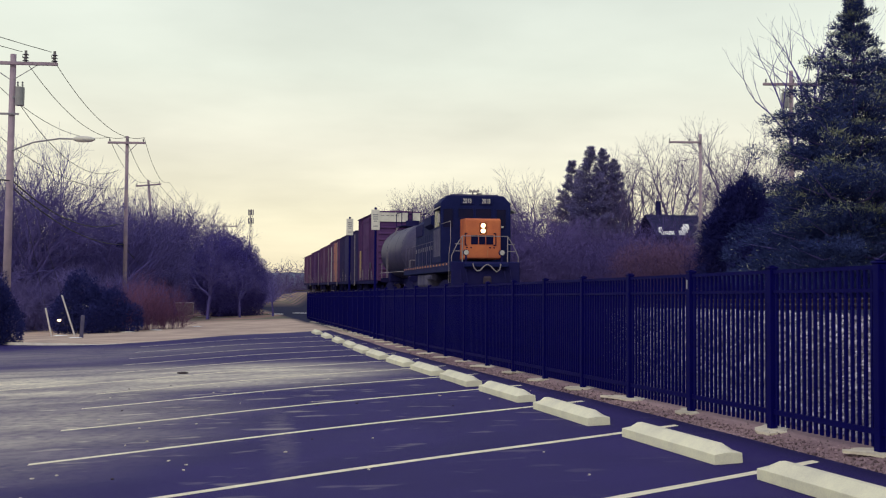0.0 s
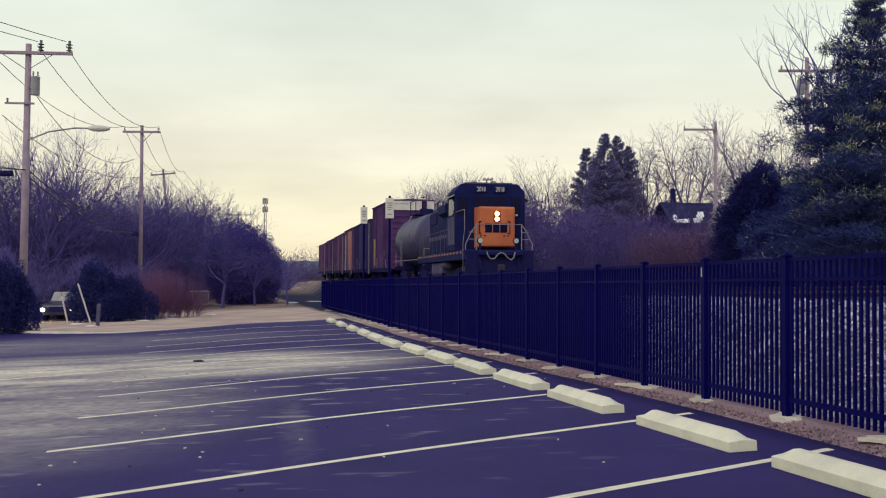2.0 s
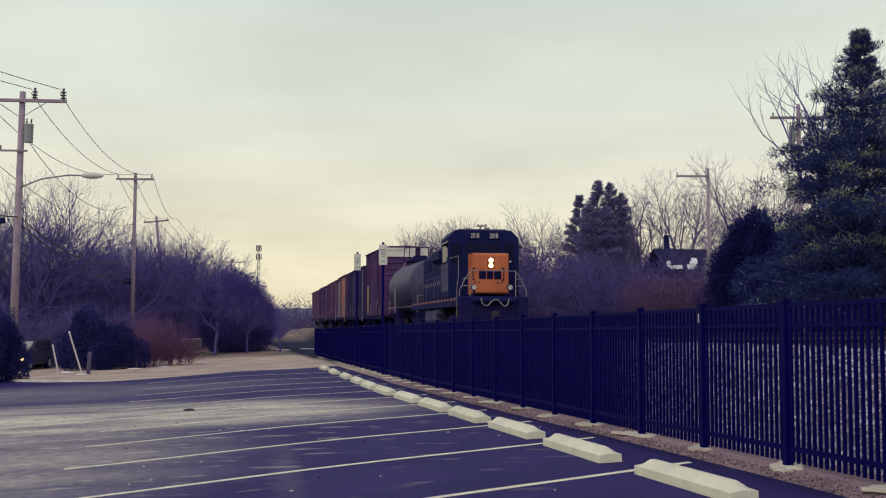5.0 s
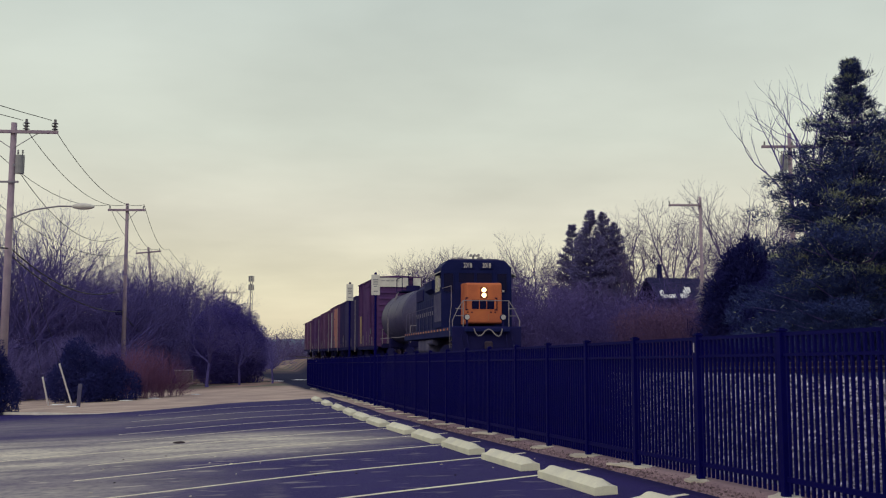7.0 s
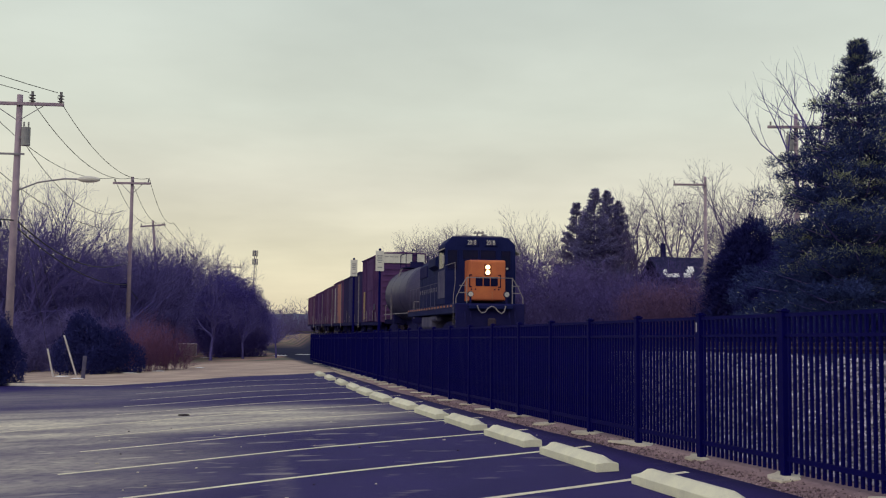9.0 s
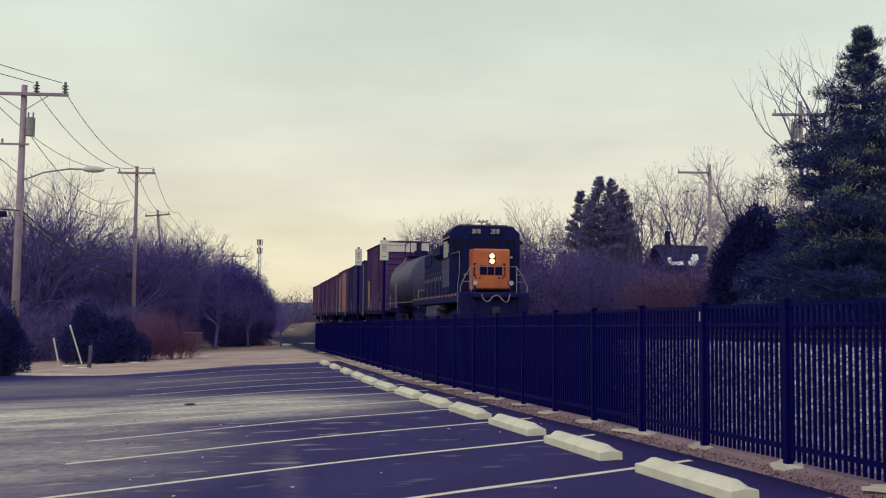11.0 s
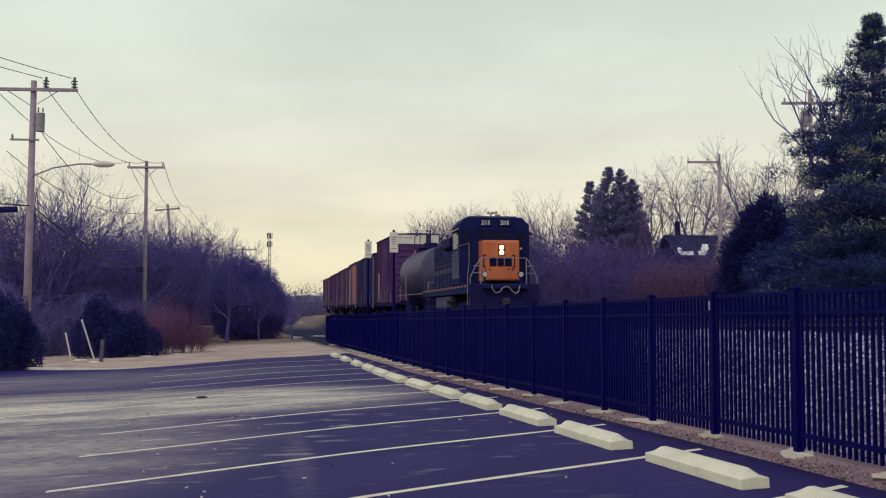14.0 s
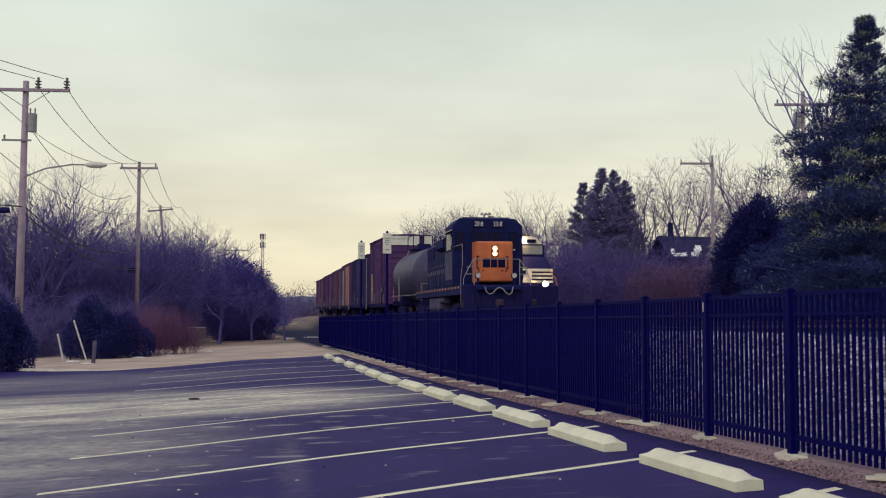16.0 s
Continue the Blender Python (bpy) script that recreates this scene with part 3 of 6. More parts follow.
def make_fence():
    """Black metal picket fence: square posts with caps, three rails and close pickets."""
    fence = thing("picket_fence", "black powder-coated metal picket fence with capped square posts", "fence")
    rng = random.Random(8)
    post_me = bpy.data.meshes.new("post")
    bm = box(B(), -0.045, 0.045, -0.045, 0.045, -0.10, 1.82, 0.006)
    bm.to_mesh(post_me)
    bm.free()
    post_me.materials.append(M_FENCE)
    cap_me = bpy.data.meshes.new("cap")
    bm = box(B(), -0.056, 0.056, -0.056, 0.056, 1.82, 1.845, 0.006)
    box(bm, -0.036, 0.036, -0.036, 0.036, 1.845, 1.86, 0.008)
    bm.to_mesh(cap_me)
    bm.free()
    cap_me.materials.append(M_FENCE)
    picket_me = bpy.data.meshes.new("picket")
    bm = box(B(), -0.0155, 0.0155, -0.0155, 0.0155, 0.05, 1.78)
    bm.to_mesh(picket_me)
    bm.free()
    picket_me.materials.append(M_FENCE)
    spots = []
    for v in POST_V:
        u = 6.40 + bend(v) + 0.06 * smooth(14.5, 10.0, v)
        x, y = uv_to_xy(u, v)
        spots.append(Vector((x, y, lot_z(u, v) - 0.01)))
    turn = 12.72
    footing = bpy.data.meshes.new("footing")
    bm = B()
    bmesh.ops.create_circle(bm, cap_ends=True, segments=17, radius=0.24)
    top = bmesh.ops.extrude_face_region(bm, geom=bm.faces[:])["geom"]
    bmesh.ops.translate(bm, vec=(0, 0, 0.026), verts=[g for g in top if isinstance(g, bmesh.types.BMVert)])
    for vert in bm.verts:
        k = 1 + 0.55 * noise.noise((vert.co.x * 7, vert.co.y * 7, 2))
        vert.co.x *= k
        vert.co.y *= k * 0.8
    bmesh.ops.recalc_face_normals(bm, faces=bm.faces)
    bm.to_mesh(footing)
    bm.free()
    footing.materials.append(M_FOOTING)
    feet = []
    for i, p in enumerate(spots):
        post = new("post", post_me)
        post.parent = fence
        post.matrix_basis = pose(p.x, p.y, p.z, 0, 0, turn)
        cap = new("cap", cap_me)
        cap.parent = post
        foot = new("concrete_footing", footing)
        foot.matrix_basis = pose(p.x, p.y, p.z - 0.012, -0.7, -2.1, rng.uniform(0, 360)) @ Matrix.Diagonal((rng.uniform(1.0, 1.7), rng.uniform(0.8, 1.3), 1, 1))
        tagged(foot, "rough pale concrete footing round a fence post", "footing", "fence footings")
    # pale slips stand in for the highlight on two post corners
    for i, s_, z in ((5, -0.05, 1.66), (32, -0.05, 1.66)):
        p = spots[i]
        tag = part("post_glint", box(B(), -0.05, -0.044, 0.012, 0.040, z - 0.05, z + 0.07, 0.002), M_POST_GLINT, fence, "small pale slip painted as a highlight on a post corner")
        tag.matrix_basis = pose(p.x, p.y, p.z, 0, 0, turn)
    placed = 0
    rest = []
    for a, b in zip(spots, spots[1:]):
        d = b - a
        for z, h in ((1.785, 0.021), (1.56, 0.018), (0.20, 0.030)):
            bm = B()
            ab = d.normalized()
            q = ab.to_track_quat("Y", "Z").to_matrix().to_4x4()
            box(bm, -0.016, 0.016, 0.0, d.length - 0.09, -h, h)
            rail = part("rail", bm, M_FENCE, fence)
            rail.matrix_basis = Matrix.Translation(a + ab * 0.045 + Vector((0, 0, z))) @ q
        n = 17
        for k in range(1, n + 1):
            p = a + d * (k / (n + 1))
            if placed < 300:
                ob = new("picket", picket_me)
                ob.parent = fence
                ob.matrix_basis = pose(p.x, p.y, p.z, 0, 0, turn)
                placed += 1
            else:
                rest.append(p)
    bm = B()
    for p in rest:
        box(bm, p.x - 0.0155, p.x + 0.0155, p.y - 0.0155, p.y + 0.0155, p.z + 0.05, p.z + 1.78)
    tagged(part("picket_row", bm, M_FENCE, fence), kind="stuff")
    return fence


def rail_z(p):
    v = xy_to_uv(p.x, p.y)[1]
    return bed_z(v) + 0.10 + 0.14 * smooth(20, 40, v)


def make_track(shift):
    """Two rails and their ties along the line, shifted sideways."""
    line = [p for p in TRACK_LINE if p.y < 300]
    segs = [(b - a).normalized() for a, b in zip(line, line[1:])]
    segs.append(segs[-1])
    centre = [p + Vector((t.y, -t.x, 0)) * shift for p, t in zip(line, segs)]
    thing_ob = thing("railway_track", "rusty steel rails on dark timber ties in pale ballast", "railway track", kind="structure")
    for s in (-0.7175, 0.7175):
        bm = B()
        prof = [(-0.07, -0.17), (0.07, -0.17), (0.012, -0.13), (0.012, -0.05), (0.036, -0.035), (0.036, 0), (-0.036, 0), (-0.036, -0.035), (-0.012, -0.05), (-0.012, -0.13)]
        rings = []
        for p, t in zip(centre, segs):
            side = Vector((t.y, -t.x, 0))
            rings.append([bm.verts.new(p + side * (s + x) + Vector((0, 0, rail_z(p) + (0.15 if shift else 0) + z))) for x, z in prof])
        for a, b in zip(rings, rings[1:]):
            for i in range(len(prof)):
                j = (i + 1) % len(prof)
                bm.faces.new((a[i], a[j], b[j], b[i]))
        rail = part("rail", bm, M_RAIL, thing_ob)
        bm = B()
        rings = []
        for p, t in zip(centre, segs):
            side = Vector((t.y, -t.x, 0))
            rings.append([bm.verts.new(p + side * (s + x) + Vector((0, 0, rail_z(p) + (0.15 if shift else 0) + z))) for x, z in ((-0.034, -0.012), (-0.034, 0.003), (0.034, 0.003), (0.034, -0.012))])
        for a, b in zip(rings, rings[1:]):
            for i in range(3):
                bm.faces.new((a[i], a[i + 1], b[i + 1], b[i]))
        part("rail_head", bm, M_RAIL_HEAD, rail, "rail head worn bright")
    bm = B()
    for a, b, t in zip(centre, centre[1:], segs):
        n = 2
        for k in range(n):
            p = a + (b - a) * (k / n)
            if p.y > 120:
                continue
            side = Vector((t.y, -t.x, 0))
            m = Matrix.Translation((p.x, p.y, rail_z(p) + (0.15 if shift else 0) - 0.26)) @ pose(0, 0, 0, 0, 0, math.degrees(math.atan2(-t.x, t.y)))
            vs = bmesh.ops.create_cube(bm, size=1, matrix=m @ Matrix.Diagonal((2.6, 0.22, 0.17, 1)))
    tagged(part("ties", bm, M_TIE, thing_ob), kind="stuff")
    return thing_ob


def make_ballast():
    """Loose stones on the bank between the fence and the rails."""
    rng = np.random.RandomState(11)
    base = np.array([(1, 0, 0), (-1, 0, 0), (0, 1, 0), (0, -1, 0), (0, 0, 1), (0, 0, -1)], float)
    tri = np.array([(0, 2, 4), (2, 1, 4), (1, 3, 4), (3, 0, 4), (2, 0, 5), (1, 2, 5), (3, 1, 5), (0, 3, 5)])
    verts, faces = [], []
    for _ in range(32000):
        v = 2 + 26 * rng.rand() ** 1.9
        b = bend(v)
        u = 6.8 + b + rng.rand() ** 0.8 * max(0.6, track_u(v) - 1.9 - 6.8 - b)
        x, y = uv_to_xy(u, v)
        s = rng.uniform(0.014, 0.038)
        pts = (base * rng.uniform(0.7, 1.3, (6, 1)) + rng.normal(0, 0.12, (6, 3))) * s * rng.uniform(0.7, 1.3, 3)
        pts += (x, y, ground_z(x, y) + s * 0.4)
        k = len(verts)
        verts += pts.tolist()
        faces += (tri + k).tolist()
    return tagged(new("ballast", mesh_from("ballast", verts, faces, M_BALLAST)), "loose pale grey ballast stones on the railway bank", "ballast", kind="stuff")


def make_pebbles():
    """Coarse pebbles and dirt lumps on the strip between asphalt and fence."""
    rng = np.random.RandomState(21)
    base = np.array([(1, 0, 0), (-1, 0, 0), (0, 1, 0), (0, -1, 0), (0, 0, 1), (0, 0, -1)], float)
    tri = np.array([(0, 2, 4), (2, 1, 4), (1, 3, 4), (3, 0, 4), (2, 0, 5), (1, 2, 5), (3, 1, 5), (0, 3, 5)])
    verts, faces = [], []
    for _ in range(20000):
        v = 3 + 26 * rng.rand() ** 1.6
        u = 5.75 + bend(v) + rng.rand() * 1.3
        x, y = uv_to_xy(u, v)
        s = 0.005 + 0.015 * rng.rand() ** 2.5
        pts = (base * rng.uniform(0.7, 1.3, (6, 1)) + rng.normal(0, 0.12, (6, 3))) * s * rng.uniform(0.7, 1.4, 3)
        pts += (x, y, lot_z(u, v) - 0.028 + s * 0.4)
        k = len(verts)
        verts += pts.tolist()
        faces += (tri + k).tolist()
    return tagged(new("pebbles", mesh_from("pebbles", verts, faces, M_PEBBLE)), "coarse brown pebbles and dirt along the fence", "pebbles", kind="stuff")


def make_hill():
    """A low wooded ridge far down the valley."""
    # the ridge's blue-grey holds the air haze in its colour
    M_HILL = mat("hazed_hill", (0.125, 0.160, 0.220), (0.085, 0.115, 0.190), rough=0.95, scale=0.01, fine=0.08, bump=0)
    verts, faces = [], []
    n, m = 120, 7
    for i in range(n + 1):
        x = -520 + 620 * i / n
        top = 13 + 7 * noise.noise((x * 0.006, 1, 0)) + 2.5 * noise.noise((x * 0.03, 4, 0)) + 1.2 * noise.noise((x * 0.12, 9, 0))
        for j in range(m):
            t = j / (m - 1)
            verts.append((x, 760 + 240 * t, -8 + (top + 8) * math.sin(min(1, t * 1.3) * math.pi / 2)))
    for i in range(n):
        for j in range(m - 1):
            a = i * m + j
            faces.append((a, a + m, a + m + 1, a + 1))
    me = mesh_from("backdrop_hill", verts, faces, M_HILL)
    me.shade_smooth()
    tagged(new("backdrop_hill", me), "wooded ridge far down the valley, tinted blue-grey for haze", "hill", kind="structure")


make_hill()
make_ground()
lot = make_lot()
make_pebbles()


# ---- plants ----
def perp(d, rng):
    r = Vector((rng.gauss(0, 1), rng.gauss(0, 1), rng.gauss(0, 1)))
    return (r - d * r.dot(d)).normalized()


def grow(rng, p, d, length, r, depth, segs, twigs, tips, droop=0.0, spread=0.62, keep=1.0, kids=(3, 5)):
    """A limb in wobbling pieces; side limbs from its outer part; the last two orders go to twigs and tips."""
    n = 4 if depth > 2 else 3
    step = length / n
    ends = []
    for i in range(n):
        d = (d + perp(d, rng) * 0.21 + Vector((0, 0, 0.10 - droop))).normalized()
        q = p + d * step
        r2 = max(keep, r * 0.86) if depth > 0 else max(keep * 0.6, r * 0.7)
        (segs if depth > 1 else twigs if depth else tips).append((p[:], q[:], r, r2))
        p, r = q, r2
        ends.append((p.copy(), d.copy(), r))
    if depth == 0:
        return
    count = rng.randint(*kids)
    for k in range(count):
        base, bd, br = ends[min(n - 1, max(0, int(n * (0.25 + 0.75 * (k + rng.random()) / count))))]
        a = rng.uniform(0.45, 1.0) * spread
        nd = (bd * math.cos(a) + perp(bd, rng) * math.sin(a)).normalized()
        grow(rng, base, nd, length * rng.uniform(0.55, 0.78), br * 0.62, depth - 1, segs, twigs, tips, droop, spread, keep, kids)
    grow(rng, p, d, length * rng.uniform(0.6, 0.8), r * 0.8, depth - 1, segs, twigs, tips, droop, spread, keep, kids)


def bare_tree(seed, height, trunk=0.35, r=0.16, depth=4, spread=0.7, kids=(2, 4), stems=1, label="leafless deciduous tree with fine grey-violet twigs", fat=1.0, paint=None, droop=0.03, wide=(0.3, 0.85), tip_r=0.004):
    rng = random.Random(seed)
    segs, twigs, tips = [], [], []
    for s in range(stems):
        d = Vector((rng.gauss(0, 0.06 + 0.2 * (stems > 1)), rng.gauss(0, 0.06 + 0.2 * (stems > 1)), 1)).normalized()
        p = Vector((rng.gauss(0, 0.1) * (stems > 1), rng.gauss(0, 0.1) * (stems > 1), -0.3))
        lt = height * trunk
        for i in range(3):
            q = p + d * lt / 3
            segs.append((p[:], q[:], r * (1.25 if i == 0 else 1.0) * (1 - 0.08 * i), r * (1 - 0.08 * (i + 1))))
            p = q
            d = (d + perp(d, rng) * 0.06).normalized()
        m = rng.randint(3, 4)
        for k in range(m):
            a = rng.uniform(*wide)
            nd = (d * math.cos(a) + perp(d, rng) * math.sin(a)).normalized()
            grow(rng, p, nd, height * rng.uniform(0.2, 0.27), r * 0.55, depth, segs, twigs, tips, droop, spread, tip_r, kids)
        grow(rng, p, d, height * 0.27, r * 0.7, depth, segs, twigs, tips, droop, spread, tip_r, kids)
    top = max(s[1][2] for s in tips)
    k = height / top
    scale = lambda rows: [(np.array(a) * (k, k, k), np.array(b) * (k, k, k), c * fat, e * fat) for a, b, c, e in rows]
    ob = thing("bare_tree", label, "tree")
    t = new("trunk", tube_mesh("trunk", scale(segs), paint or M_BARK, 5))
    c = new("crown", tube_mesh("crown", scale(twigs), paint or M_TWIG, 3, scale(tips)))
    t.parent = c.parent = ob
    return ob


def twig_bush(seed, name, label, rx, ry, h, count, material, length=0.55, stem=0.012):
    """A thicket of thin upright stems that fork twice."""
    rng = random.Random(seed)
    segs = []
    for _ in range(count):
        a, q = rng.uniform(0, 6.283), math.sqrt(rng.random())
        x, y = rx * q * math.cos(a), ry * q * math.sin(a)
        top = h * (1 - 0.45 * q * q) * rng.uniform(0.6, 1.08)
        p = Vector((x * 0.75, y * 0.75, -0.1))
        d = Vector((x / rx * 0.3, y / ry * 0.3, 1)).normalized()
        z, r = 0.0, stem
        while z < top:
            d = (d + perp(d, rng) * 0.16).normalized()
            l = top * 0.22
            e = p + d * l
            segs.append((p[:], e[:], r, r * 0.8))
            p, r = e, r * 0.8
            z += l
            for _ in range(3):
                b = (d + perp(d, rng) * rng.uniform(0.4, 1.0)).normalized()
                f = p + b * length * rng.uniform(0.5, 1.2)
                segs.append((p[:], f[:], r * 0.6, 0.003))
                g = f + (b + perp(b, rng) * 0.6).normalized() * length * 0.5
                segs.append((((p + f) / 2)[:], g[:], r * 0.4, 0.003))
    ob = thing(name, label, "shrub")
    c = new("thicket", tube_mesh("thicket", segs, material, 3))
    c.parent = ob
    return ob


def leafy(seed, name, label, category, blobs, count, material, blade=(0.16, 0.045), trunk=None, out=0.7):
    """Leaves packed into the outer shell of several lumps; blobs: centre and radii."""
    rng = np.random.RandomState(seed)
    pos, way = [], []
    vol = np.array([b[3] * b[4] + b[4] * b[5] + b[3] * b[5] for b in blobs])
    for b, share in zip(blobs, vol / vol.sum()):
        n = int(count * share)
        d = rng.normal(size=(n, 3))
        d /= np.linalg.norm(d, axis=1, keepdims=True)
        q = 1 - 0.45 * rng.rand(n) ** 1.6
        lump = np.array([1 + 0.30 * (0.3 if out < 0.5 else 1) * noise.noise((x * 2.3 + b[0], y * 2.3 + b[1], z * 2.3)) + 0.10 * noise.noise((x * 6, y * 6 + b[1], z * 6)) for x, y, z in d])
        p = d * (q * lump)[:, None] * np.array(b[3:6]) + np.array(b[:3])
        pos.append(p)
        way.append(d * out + rng.normal(size=(n, 3)) * 0.6 + (0, 0, 0.25))
    pos, way = np.concatenate(pos), np.concatenate(way)
    keep = pos[:, 2] > 0
    ob = thing(name, label, category)
    c = new("foliage", blades("foliage", pos[keep], way[keep], blade[0], blade[1], material, rng))
    c.parent = ob
    if trunk:
        t = new("trunk", tube_mesh("trunk", [((0, 0, -0.3), (0.02, 0, trunk[0] * 0.5), trunk[1] * 1.2, trunk[1]), ((0.02, 0, trunk[0] * 0.5), (0, 0.03, trunk[0]), trunk[1], trunk[1] * 0.5)], M_BARK, 7))
        t.parent = ob
    return ob


def conifer(seed, name, label, height, radius, whorls, per, tuft, material, tip=None, bare=0.08, droop=0.25, power=0.9, blade=(0.30, 0.035), r=0.2, gap=0.35):
    """A trunk with whorls of limbs; each limb carries flat sprays of needle blades, thicker at its outer end."""
    rng = random.Random(seed)
    nrg = np.random.RandomState(seed)
    segs, limbs = [], []
    zs = [height * (bare + (1 - bare) * (i / whorls) ** 0.95) for i in range(whorls)]
    for i in range(8):
        a, b = height * i / 8, height * (i + 1) / 8
        segs.append(((0, 0, a - (0.3 if i == 0 else 0)), (0, 0, b), r * (1 - a / height) + 0.02, r * (1 - b / height) + 0.02))
    pos, way, tips = [], [], []
    for z in zs:
        t = (z / height - bare) / (1 - bare)
        reach = radius * (1 - t) ** power * (0.35 + 0.65 * min(1, t * 5 + 0.35))
        for k in range(per):
            a = rng.uniform(0, 6.283)
            L = max(0.25, reach * rng.uniform(0.55, 1.12))
            if rng.random() < gap * 0.3:
                continue
            rise = (0.55 * t - droop * (1 - t)) + rng.uniform(-0.08, 0.08)
            d = Vector((math.cos(a), math.sin(a), rise)).normalized()
            p0 = Vector((0, 0, z))
            tip_p = p0 + d * L + Vector((0, 0, 0.12 * L))
            midp = p0 + d * L * 0.55 - Vector((0, 0, 0.04 * L))
            segs.append((p0[:], midp[:], 0.012 + 0.012 * L, 0.01 + 0.006 * L))
            segs.append((midp[:], tip_p[:], 0.01 + 0.006 * L, 0.006))
            n = int(tuft * (0.25 + L))
            q = 0.15 + 0.85 * nrg.rand(n) ** 0.7
            c = np.array(p0)[None] + np.array(tip_p - p0)[None] * q[:, None]
            side = np.array(d.cross(Vector((0, 0, 1))).normalized())
            w = (0.30 * L) * (0.35 + 0.65 * np.sin(np.clip(q, 0, 1) * 2.6))
            c += side[None] * (nrg.normal(size=n) * w * 0.55)[:, None]
            c[:, 2] += nrg.normal(size=n) * 0.05 * L - 0.02
            wv = np.array(d)[None] * 0.8 + nrg.normal(size=(n, 3)) * 0.55 + np.array((0, 0, 0.25))
            pos.append(c)
            way.append(wv)
            lit = rng.random() < 0.55
            tips.append((q > 0.62) & lit & (nrg.rand(n) < 0.75))
    pos, way, tips = np.concatenate(pos), np.concatenate(way), np.concatenate(tips)
    ob = thing(name, label, "tree")
    t = new("trunk", tube_mesh("trunk", segs, M_BARK, 6))
    t.parent = ob
    if tip is None:
        tips[:] = False
    c = new("foliage", blades("foliage", pos[~tips], way[~tips], blade[0], blade[1], material, nrg))
    c.parent = ob
    if tip is not None:
        c = new("tip_foliage", blades("tip_foliage", pos[tips], way[tips], blade[0], blade[1], tip, nrg))
        c.parent = ob
    return ob


def pine(seed, label):
    """A trunk with uneven limbs; each carries deep pads of needles, on some limbs painted paler on top as if lit."""
    rng = random.Random(seed)
    nrg = np.random.RandomState(seed)
    height = 12.7
    segs = [((0, 0, height * i / 8 - 0.3 * (i == 0)), (0, 0, height * (i + 1) / 8), 0.25 * (1 - i / 8.3), 0.25 * (1 - (i + 1) / 8.3)) for i in range(8)]
    pos, way, tips = [], [], []

    def pad(c, out, rx, rz, n, pale):
        q = nrg.normal(size=(n, 3))
        q /= np.linalg.norm(q, axis=1, keepdims=True)
        q *= (nrg.rand(n) ** 0.4)[:, None]
        pos.append(np.array(c)[None] + q * (rx, rx, rz))
        way.append(np.array(out)[None] * 0.6 + nrg.normal(size=(n, 3)) * 0.5 + (0, 0, 0.35))
        # top blades of a pad take the paler colour: skylight painted in
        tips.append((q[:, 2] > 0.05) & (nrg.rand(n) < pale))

    z = 0.5
    while z < height - 0.3:
        reach = float(np.interp(z, (0, 2, 4, 6, 7.4, 8.6, 9.6, 10.3, 11.0, 11.9, 12.7), (4.2, 4.6, 4.1, 3.6, 3.3, 2.9, 2.0, 1.25, 0.75, 0.36, 0.06)))
        n = 9 if z < 9.4 else 5
        turn = rng.uniform(0, 6.283)
        for k in range(n):
            a = turn + 6.283 * k / n + rng.uniform(-0.3, 0.3)
            L = max(0.12, reach * rng.uniform(0.60, 1.08) * (1 + 0.14 * math.sin(3.4 * z) + 0.22 * noise.noise((2 * math.cos(a), 2 * math.sin(a), z * 0.6))))
            d = Vector((math.cos(a), math.sin(a), rng.uniform(-0.14, 0.10) + 0.7 * max(0, z - 9) / 4))
            p0 = Vector((0, 0, z))
            tip = p0 + d * L + Vector((0, 0, 0.08 * L))
            mid = p0 + d * L * 0.55 - Vector((0, 0, 0.03 * L))
            segs.append((p0[:], mid[:], 0.015 + 0.012 * L, 0.01 + 0.006 * L))
            segs.append((mid[:], tip[:], 0.01 + 0.006 * L, 0.008))
            m = max(3, int(L * 2.3))
            side = d.cross(Vector((0, 0, 1))).normalized()
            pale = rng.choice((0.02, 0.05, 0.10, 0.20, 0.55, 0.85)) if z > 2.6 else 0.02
            for j in range(m):
                t = 0.16 + 0.84 * (j + rng.random()) / m
                c = p0 + (tip - p0) * t + side * rng.gauss(0, 0.24 * L * (0.4 + t * 0.6))
                s = rng.uniform(0.36, 0.64) * (0.34 + 0.18 * min(4, L))
                pad(c[:], d[:], s, s * rng.uniform(0.5, 0.8), int(400 * s), pale)
        z += rng.uniform(0.40, 0.62) * (1 if z < 9.6 else 0.6)
    pos, way, tips = np.concatenate(pos), np.concatenate(way), np.concatenate(tips)
    ob = thing("pine_tree", label, "tree")
    for name, mesh in (("trunk", tube_mesh("trunk", segs, M_BARK, 6)), ("foliage", blades("foliage", pos[~tips], way[~tips], 0.21, 0.0145, M_PINE, nrg)), ("tip_foliage", blades("tip_foliage", pos[tips], way[tips], 0.21, 0.0145, M_PINE_LIT, nrg))):
        new(name, mesh).parent = ob
    return ob


